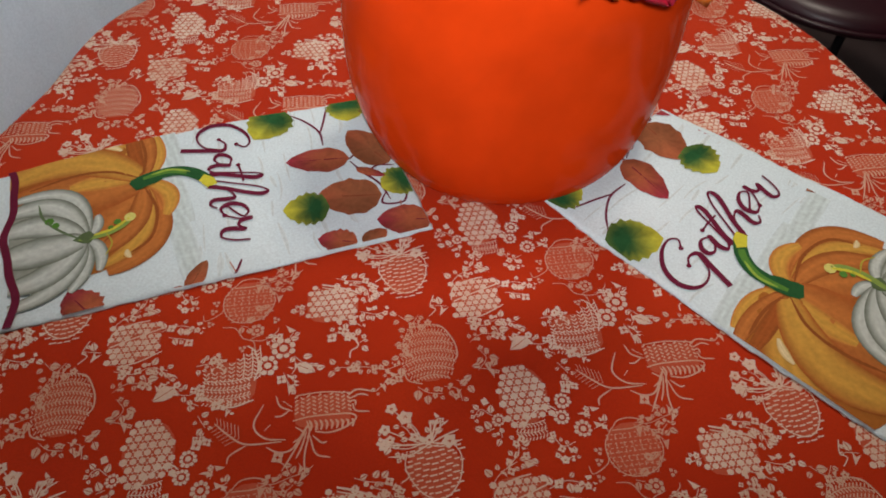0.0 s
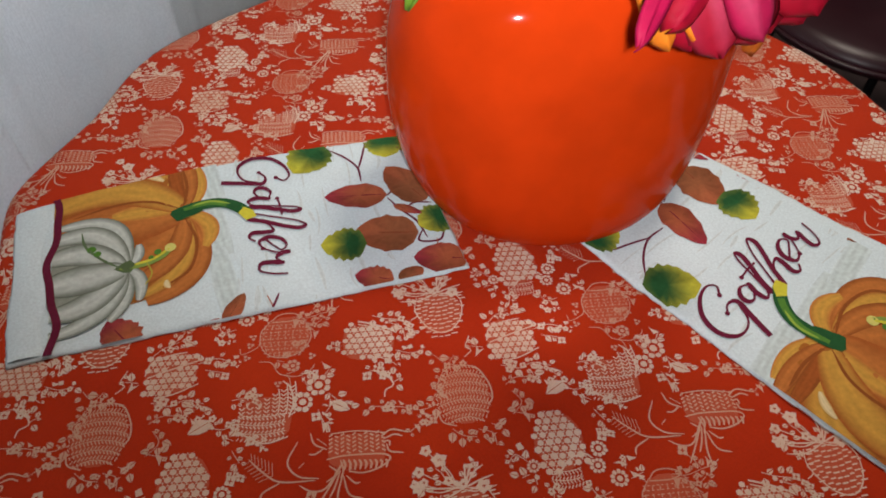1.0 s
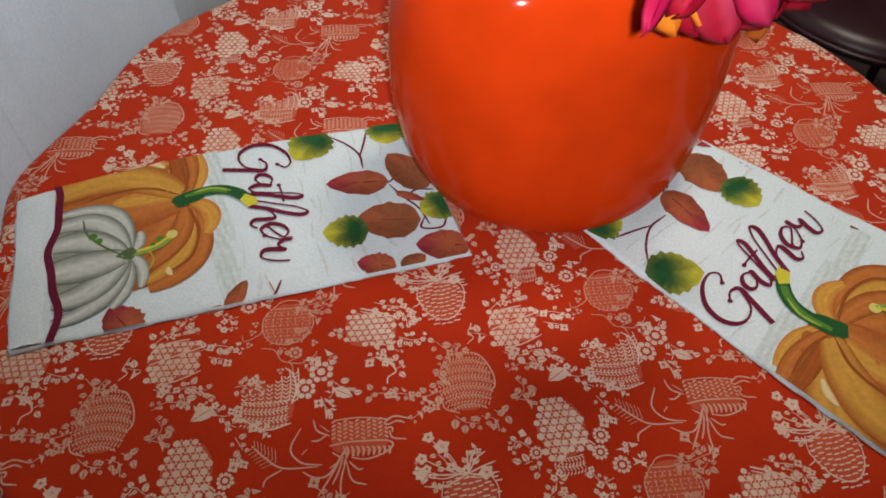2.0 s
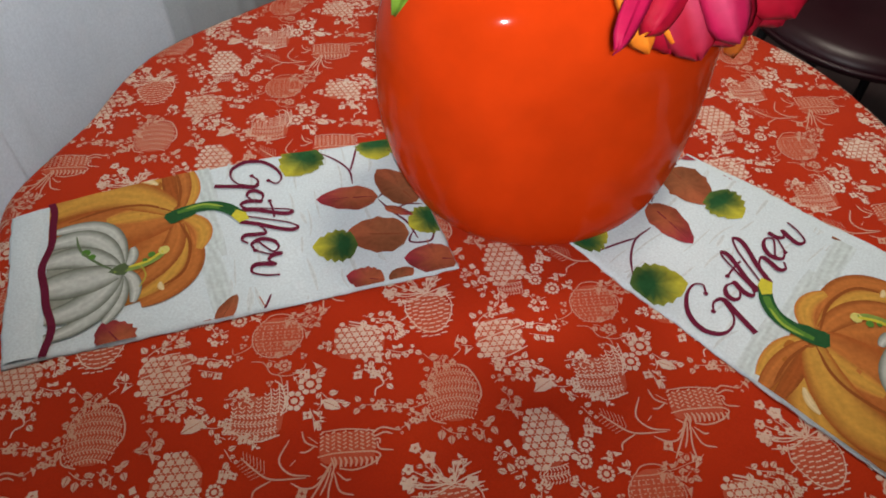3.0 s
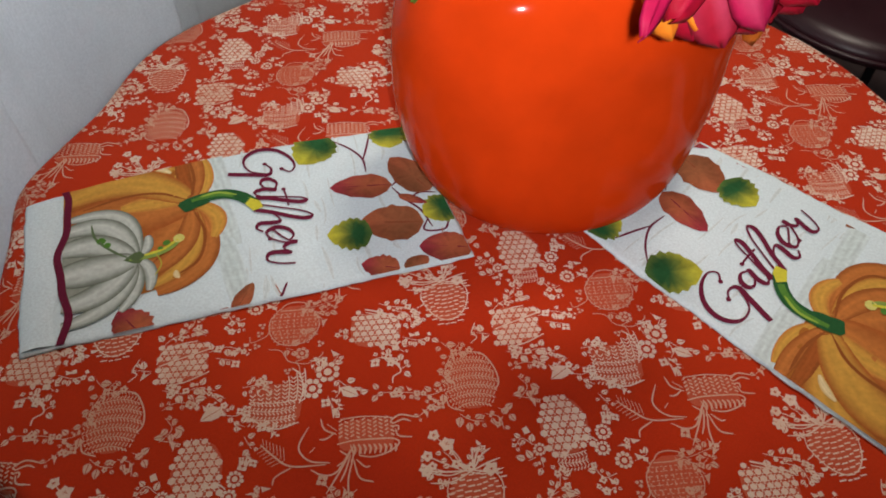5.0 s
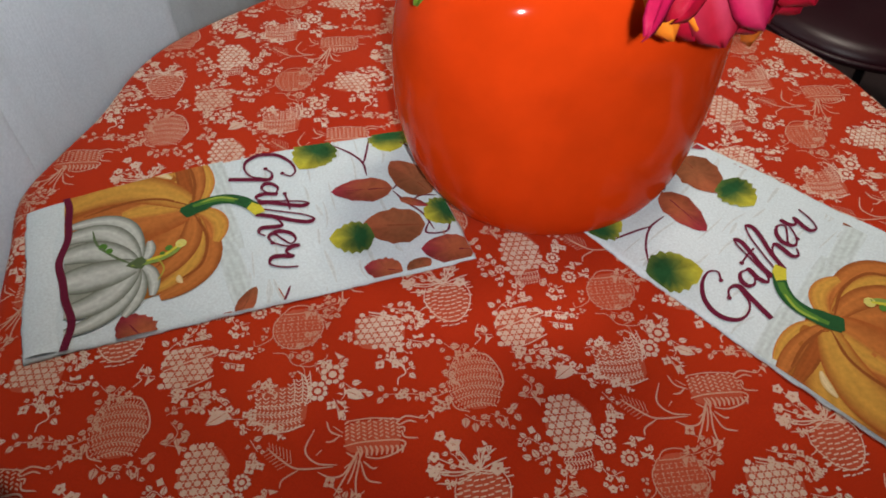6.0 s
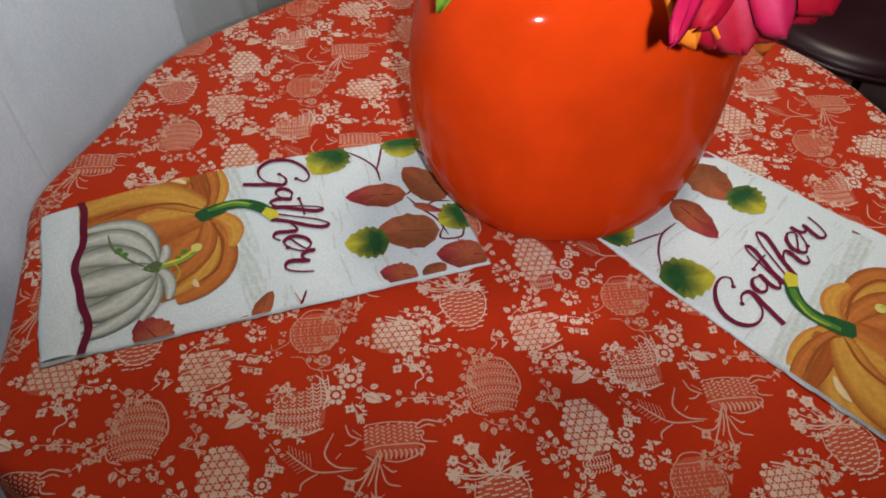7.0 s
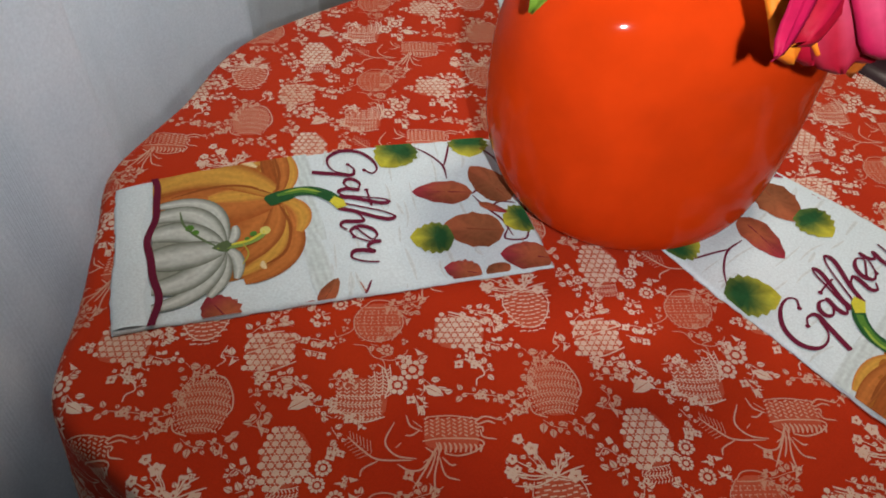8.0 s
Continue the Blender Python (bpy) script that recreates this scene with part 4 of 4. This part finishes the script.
def towel(origin, turn, corners, label, seed, bow=0.0, stretch=(1.0, 1.0), print_to=1.0):
    """A folded printed towel lying on the cloth. corners: its outline in u and v, clockwise from the stripe end."""
    thing = tagged(new("kitchen_towel"), label, "towel", "printed towels round the vase")
    ca, sa = math.cos(turn), math.sin(turn)

    def place(u, w, z):
        u, w = u * stretch[0], w * stretch[1]
        return (origin[0] + ca * u + sa * w, origin[1] + sa * u - ca * w, z)

    def rise(u, w):
        q = Vector((u * 26, w * 26, seed))
        return TOP + 0.0040 + 0.0012 * noise.noise(q) + 0.0012 * noise.noise(Vector((u * 9 + 3, w * 16, seed + 4))) + 0.0002 * noise.noise(Vector((u * 85, w * 12, seed + 9)))

    n, m = 150, 76
    a, b, c, d = (np.array(q) for q in corners)
    verts, faces = [], []
    ring = {}
    for side, base in ((1, None), (0, TOP + 0.0009)):
        for i in range(n + 1):
            for j in range(m + 1):
                s, t = i / n, j / m
                p = (1 - t) * ((1 - s) * a + s * b) + t * ((1 - s) * d + s * c)
                p = p - np.array((0, bow * (1 - t) * math.sin(math.pi * s) ** 0.7))
                drift = Vector((p[0] * 14, p[1] * 14, seed + 5))
                p = p + 0.0030 * np.array((noise.noise(drift), noise.noise(drift + Vector((7, 3, 0)))))
                rim = min(s * 0.38, (1 - s) * 0.38, t * 0.18, (1 - t) * 0.18) / 0.0025
                fray = 0.0012 * noise.noise(Vector((p[0] * 90, p[1] * 90, seed + 3))) if rim < 0.5 else 0
                z = rise(*p)
                if side:
                    z = TOP + 0.0019 + (z - TOP - 0.0019) * math.sqrt(min(1, rim))
                else:
                    z = TOP + 0.0012
                verts.append(place(p[0] + fray, p[1] + fray, z))
        off = 0 if side else (n + 1) * (m + 1)
        for i in range(n):
            for j in range(m):
                q = [off + i * (m + 1) + j, off + i * (m + 1) + j + 1, off + (i + 1) * (m + 1) + j + 1, off + (i + 1) * (m + 1) + j]
                faces.append(tuple(q if side else q[::-1]))
    k = (n + 1) * (m + 1)
    loop = [i * (m + 1) for i in range(n + 1)] + [n * (m + 1) + j for j in range(1, m + 1)] + [i * (m + 1) + m for i in range(n - 1, -1, -1)] + [j for j in range(m - 1, 0, -1)]
    for x, y in zip(loop, loop[1:] + loop[:1]):
        faces.append((x, y, y + k, x + k))
    mesh_object("folded_cloth", verts, faces, TOWEL, thing)
    upper = [(p[0], p[1] - bow * math.sin(math.pi * q) ** 0.7 + 0.0006) for q in (0.008, 0.05, 0.1, 0.2, 0.35, 0.5, 0.65, 0.8, 0.9, 0.95, 0.992) for p in ((1 - q) * a + q * b,)]
    inner = [*upper, (c[0] - 0.0018, c[1] - 0.0006), (d[0] + 0.003, d[1] - 0.0006)]
    inner[-2:] = [(inner[-2][0], min(inner[-2][1], print_to)), (inner[-1][0], min(inner[-1][1], print_to))]
    past = [(max(p[0], 0.001), p[1]) for p in upper if p[0] > -0.02] + [inner[-2], (max(d[0], 0.001), inner[-1][1])]
    if a[0] < 0:
        hv, hf = [], []
        for i in range(9):
            for j in range(41):
                f, t = i / 8, j / 40
                p = a + (d - a) * t
                u = p[0] + 0.003 + f * (0.024 + 0.007 * noise.noise(Vector((t * 4, seed, 0))))
                w = p[1] + 0.002 if j == 0 else p[1] - 0.002 if j == 40 else p[1]
                hv.append(place(u, w, rise(u, w) + 0.0003 + 0.0034 * math.sin(math.pi * min(1, 0.1 + 0.85 * f)) * (0.75 + 0.5 * noise.noise(Vector((t * 6, 2, seed))))))
        for i in range(8):
            for j in range(40):
                hf.append((i * 41 + j, i * 41 + j + 1, i * 41 + j + 42, i * 41 + j + 41))
        mesh_object("hem", hv, hf, TOWEL, thing, "turned-over plain white hem")
    pieces = {}
    for pts, cols, layer, piece in TOWEL_INK.polys:
        pts, cols = clip(pts, cols, past if "pumpkin" in piece[0] or piece[0] == "plank_mark" else inner)
        if len(pts) < 3:
            continue
        pv, pf, pc = pieces.setdefault(piece, ([], [], []))
        pf.append(tuple(range(len(pv), len(pv) + len(pts))))
        ply = print_height(piece[0], layer)
        pv += [place(p[0], p[1], rise(*p) + ply) for p in pts]
        pc += cols
    made = {}
    for (name, _, *of), (pv, pf, pc) in pieces.items():
        ob = mesh_object(name, pv, pf, PRINT, made.get(of[0], thing) if of else thing, colors=pc, smooth=True)
        made[name] = ob
        if name == "plank_mark":
            tagged(ob, kind="stuff")
    return thing


towel((-0.415, 0.501), radians(23.0), ((-0.034, 0.010), (0.345, 0.003), (0.353, 0.189), (-0.031, 0.184)),
      "white folded towel printed with pumpkins, hem at the table edge", 1.0, 0.014)
towel((0.3390, 0.3005), radians(140.2), ((-0.045, -0.017), (0.334, -0.006), (0.320, 0.173), (-0.045, 0.195)),
      "white folded towel printed with pumpkins, corner against the vase", 7.0, 0.004, (1.005, 1.065), 0.167)
towel((0.040, 1.05), radians(-77.0), ((0.075, 0.0), (0.330, 0.0), (0.330, 0.180), (0.080, 0.180)),
      "white folded towel printed with pumpkins and leaves behind the vase", 13.0)

# ---- vase ----
VX, VY, VW, VK, VTURN = 0.0465, 0.601, 0.1530, 0.92, 0.34
BASE_R, WAIST, LOW, UP, SHOULDER = 0.1080, 0.1176, 1.85, 0.133, 3.4
vase = tagged(new("vase"), "glossy orange ceramic pumpkin vase holding silk flowers", "vase")
vase.matrix_world = pose(VX, VY, TOP + 0.0045, 0, 0, math.degrees(VTURN))
profile = [(0.0, 0.004), (BASE_R - 0.012, 0.004), (BASE_R - 0.010, 0.0), (BASE_R - 0.003, 0.0)]
for k in range(1, 33):
    s = (k / 32) ** 1.6
    profile.append((BASE_R + (VW - BASE_R) * (1 - (1 - s) ** LOW) ** (1 / LOW), WAIST * s))
def shoulder(s):
    return (1 - s ** SHOULDER) ** (1 / SHOULDER)


for k in range(1, 49):
    s = 0.96 * k / 48
    profile.append((VW * shoulder(s), WAIST + UP * s))
neck, top = VW * shoulder(0.96), WAIST + UP * 0.96
profile += [((VW - 0.006) * shoulder(s), WAIST + UP * s - 0.005) for s in (0.95, 0.8, 0.6, 0.4, 0.2)] + [(VW - 0.008, WAIST), (BASE_R - 0.004, 0.02), (0.0, 0.012)]
v, f = lathe(profile, 224, 1.0, VK)
soft = []
for x, y, z in v:
    # broad, softly squared flanks with the slight dents of hand-pressed clay
    q = math.hypot(x, y / VK)
    a = math.atan2(y / VK, x)
    square = (abs(math.cos(a)) ** 2.15 + abs(math.sin(a)) ** 2.15) ** (-1 / 2.15)
    mix_in = 0.5 + 0.5 * min(1.0, z / WAIST)
    dent = 1 + 0.0022 * noise.noise(Vector((2.6 * math.cos(a), 2.6 * math.sin(a), 11 * z))) * min(1.0, z / 0.05) + 0.0006 * noise.noise(Vector((8 * math.cos(a), 8 * math.sin(a), 30 * z))) * min(1.0, z / 0.05)
    g = (1 + (square - 1) * mix_in) * dent
    soft.append((x * g, y * g * (1 - 0.32 * math.sin(math.pi / 2 * min(1.0, 0.8 * z / WAIST))), z))
v = soft
mesh_object("body", v, f, GLAZE, vase)
v, f = lathe([(neck + 0.001, top - 0.003), (neck + 0.002, top + 0.008), (neck, top + 0.013), (neck - 0.005, top + 0.014), (neck - 0.008, top + 0.009), (neck - 0.007, top - 0.004)], 96, 1.0, VK * 0.68)
mesh_object("rim", v, f, GLAZE, vase, "rolled orange rim")

# ---- flowers ----
PINK, ROSE, WHITE_PINK, ORANGE = (0.34, 0.004, 0.045), (0.30, 0.003, 0.016), (0.52, 0.075, 0.15), (0.66, 0.16, 0.012)


def petal(name, base, tip, width, facing, tones, parent, seed, cup=0.25):
    """A silk petal from base to tip, turned towards facing."""
    base, tip = Vector(base), Vector(tip)
    d = tip - base
    side = d.cross(Vector(facing)).normalized()
    out = side.cross(d).normalized()
    rng = random.Random(seed)
    n, m = 14, 8
    verts, cols, faces = [], [], []
    for i in range(n + 1):
        t = i / n
        w = width / 2 * (0.18 + 0.82 * math.sin(math.pi * min(1, 0.08 + 0.72 * t ** 0.9)) ** 0.5) * (1 if t < 0.84 else math.sqrt(max(0.02, 1 - ((t - 0.84) / 0.16) ** 2)))
        for j in range(m + 1):
            u = 2 * j / m - 1
            lift = -cup * width * (u * u) + 0.12 * d.length * math.sin(math.pi * t) + 0.0012 * math.sin(9 * u + seed) + 0.002 * math.sin(7 * t + 2 * u + seed)
            verts.append(base + d * t + side * u * w + out * lift)
            f1 = max(0.0, 1 - 1.3 * abs(t - 0.35)) * (0.55 + 0.45 * math.sin(5 * u + seed)) * (1 - 0.5 * abs(u))
            c = np.array(tones[0]) * (1 - f1) + np.array(tones[1]) * f1
            cols.append(c * rng.uniform(0.92, 1.05))
    for i in range(n):
        for j in range(m):
            q = i * (m + 1) + j
            faces.append((q, q + 1, q + m + 2, q + m + 1))
    ob = mesh_object(name, verts, faces, PETAL, parent, colors=cols)
    ob.modifiers.new("thick", "SOLIDIFY").thickness = 0.0007
    return ob


flower = tagged(new("silk_flower"), "large pink and orange silk flower drooping over the vase rim", "flower")
NEARER = {0: 0.81, 1: 0.93, 2: 0.94, 3: 0.93, 4: 0.96, 12: 0.94, 13: 0.93, 14: 0.90}  # how far towards the viewer each front petal leans out
HEART = Vector((0.131, 0.512, 1.064))
FACE = Vector((0.10, -0.80, 0.35))
part("stem", tube(smooth_line([(0.05, 0.585, 0.80), (0.058, 0.575, 1.00), (0.075, 0.55, 1.085), (0.10, 0.51, 1.085), tuple(HEART)], 5), 0.0035, 8), STEM, flower)
for k, (x, y, z, w, tones) in enumerate((
        (0.074, 0.452, 0.993, 0.021, (PINK, PINK)), (0.094, 0.444, 0.996, 0.026, (ORANGE, (0.70, 0.26, 0.02))), (0.108, 0.444, 0.997, 0.027, (ROSE, PINK)),
        (0.128, 0.440, 0.996, 0.036, (ROSE, WHITE_PINK)), (0.150, 0.450, 1.002, 0.046, (ROSE, PINK)), (0.186, 0.460, 1.020, 0.050, (ROSE, ROSE)),
        (0.214, 0.470, 1.062, 0.050, (ROSE, PINK)), (0.200, 0.475, 1.120, 0.048, (PINK, ROSE)), (0.150, 0.478, 1.158, 0.048, (PINK, WHITE_PINK)),
        (0.090, 0.478, 1.155, 0.046, (PINK, ROSE)), (0.050, 0.474, 1.115, 0.044, (PINK, WHITE_PINK)), (0.052, 0.466, 1.050, 0.036, (ROSE, PINK)),
        (0.117, 0.440, 1.004, 0.026, (ORANGE, (0.72, 0.28, 0.025))), (0.146, 0.434, 1.014, 0.034, (PINK, WHITE_PINK)), (0.090, 0.438, 1.016, 0.028, (ROSE, PINK)),
        (0.172, 0.488, 0.988, 0.052, (ROSE, ROSE)), (0.196, 0.500, 0.990, 0.044, (ROSE, PINK)))):
    x, y, z = Vector((0.006, 0.044, 1.255)).lerp(Vector((x + 0.007, y + 0.030, z - 0.017)), NEARER.get(k, 1.0))
    w *= NEARER.get(k, 1.0)
    low = z < 1.02
    root = HEART.x + (0.90 if low else 0.10) * (x - HEART.x) - (0.032 if k == 0 else 0.044 if low else 0.0)
    petal("petal", (root, y + 0.045, z + 0.078) if low else (root, HEART.y + 0.08 * (y - HEART.y), HEART.z + 0.08 * (z - HEART.z)), (x, y, z), w, FACE, tones, flower, k)
for k in range(7):
    a = 2 * math.pi * k / 7 + 0.4
    tip = HEART + Vector((0.036 * math.cos(a), -0.042, 0.036 * math.sin(a)))
    petal("petal", HEART + Vector((0, -0.004, 0)), tip, 0.024, FACE, (ORANGE, (0.82, 0.50, 0.04)), flower, 40 + k)
petal("petal", HEART + Vector((0.01, 0.012, -0.01)), (0.186, 0.552, 0.929), 0.018, FACE, (ORANGE, ORANGE), flower, 60)

sprout = tagged(new("silk_leaf_spray"), "green silk leaves on a stem over the vase rim", "leaves")
part("stem", tube(smooth_line([(0.04, 0.585, 0.80), (0.035, 0.58, 1.00), (0.015, 0.56, 1.07), (-0.03, 0.53, 1.07)], 5), 0.003, 8), STEM, sprout)


def leaf_blade(base, tip, width, facing):
    base, tip = Vector(base), Vector(tip)
    d = tip - base
    side = d.cross(Vector(facing)).normalized()
    out = side.cross(d).normalized()
    verts, faces = [], []
    n, m = 12, 6
    for i in range(n + 1):
        t = i / n
        w = width / 2 * math.sin(math.pi * (0.05 + 0.93 * t)) ** 0.9
        for j in range(m + 1):
            u = 2 * j / m - 1
            verts.append(base + d * t + side * u * w + out * (0.15 * width * abs(u) + 0.1 * d.length * math.sin(math.pi * t)))
    for i in range(n):
        for j in range(m):
            q = i * (m + 1) + j
            faces.append((q, q + 1, q + m + 2, q + m + 1))
    ob = mesh_object("leaf", verts, faces, LEAF, sprout)
    ob.modifiers.new("thick", "SOLIDIFY").thickness = 0.0007


leaf_blade((-0.03, 0.53, 1.07), (-0.073, 0.504, 0.977), 0.026, (-0.3, -0.8, 0.4))
leaf_blade((-0.03, 0.53, 1.07), (0.02, 0.47, 1.03), 0.030, (0.1, -0.8, 0.5))

# ---- chair ----
chair = tagged(new("chair"), "dark chair with a glossy maroon padded seat beside the table", "chair")
chair.location = (0.79, 1.53, 0)
v, f = lathe([(0.0, 0.425), (0.235, 0.425), (0.255, 0.432), (0.262, 0.445), (0.258, 0.462), (0.235, 0.478), (0.12, 0.488), (0.0, 0.490)], 72)
seat = mesh_object("seat", v, f, VINYL, chair, "maroon vinyl seat pad")
part("piping", tube([(0.263 * math.cos(2 * math.pi * k / 72), 0.263 * math.sin(2 * math.pi * k / 72), 0.447) for k in range(73)], 0.005, 8), VINYL, seat)
for k in range(4):
    a = math.pi / 4 + k * math.pi / 2
    part("leg", tube([(0.19 * math.cos(a), 0.19 * math.sin(a), 0.425), (0.24 * math.cos(a), 0.24 * math.sin(a), 0.0)], 0.012, 10), BLACK, chair)
for k in (-1, 1):
    a = radians(48) + k * 0.7
    part("back_post", tube([(0.22 * math.cos(a), 0.22 * math.sin(a), 0.42), (0.27 * math.cos(a), 0.27 * math.sin(a), 0.90)], 0.012, 10), BLACK, chair)
bm = bmesh.new()
rows = []
for z in (0.64, 0.66, 0.78, 0.90, 0.92):
    for rad in ((0.250, 0.290) if z in (0.66, 0.78, 0.90) else (0.262, 0.278)):
        rows.append([bm.verts.new((rad * math.cos(a), rad * math.sin(a), z)) for a in np.linspace(radians(48) - 0.95, radians(48) + 0.95, 24)])
order = [0, 2, 4, 6, 8, 9, 7, 5, 3, 1]
for p, q in zip(order, order[1:] + order[:1]):
    for k in range(23):
        bm.faces.new((rows[p][k], rows[p][k + 1], rows[q][k + 1], rows[q][k]))
for k in (0, 23):
    bm.faces.new([rows[p][k] for p in (order if k else order[::-1])])
bmesh.ops.recalc_face_normals(bm, faces=bm.faces[:])
part("backrest", bm, VINYL, chair, "curved maroon vinyl backrest")
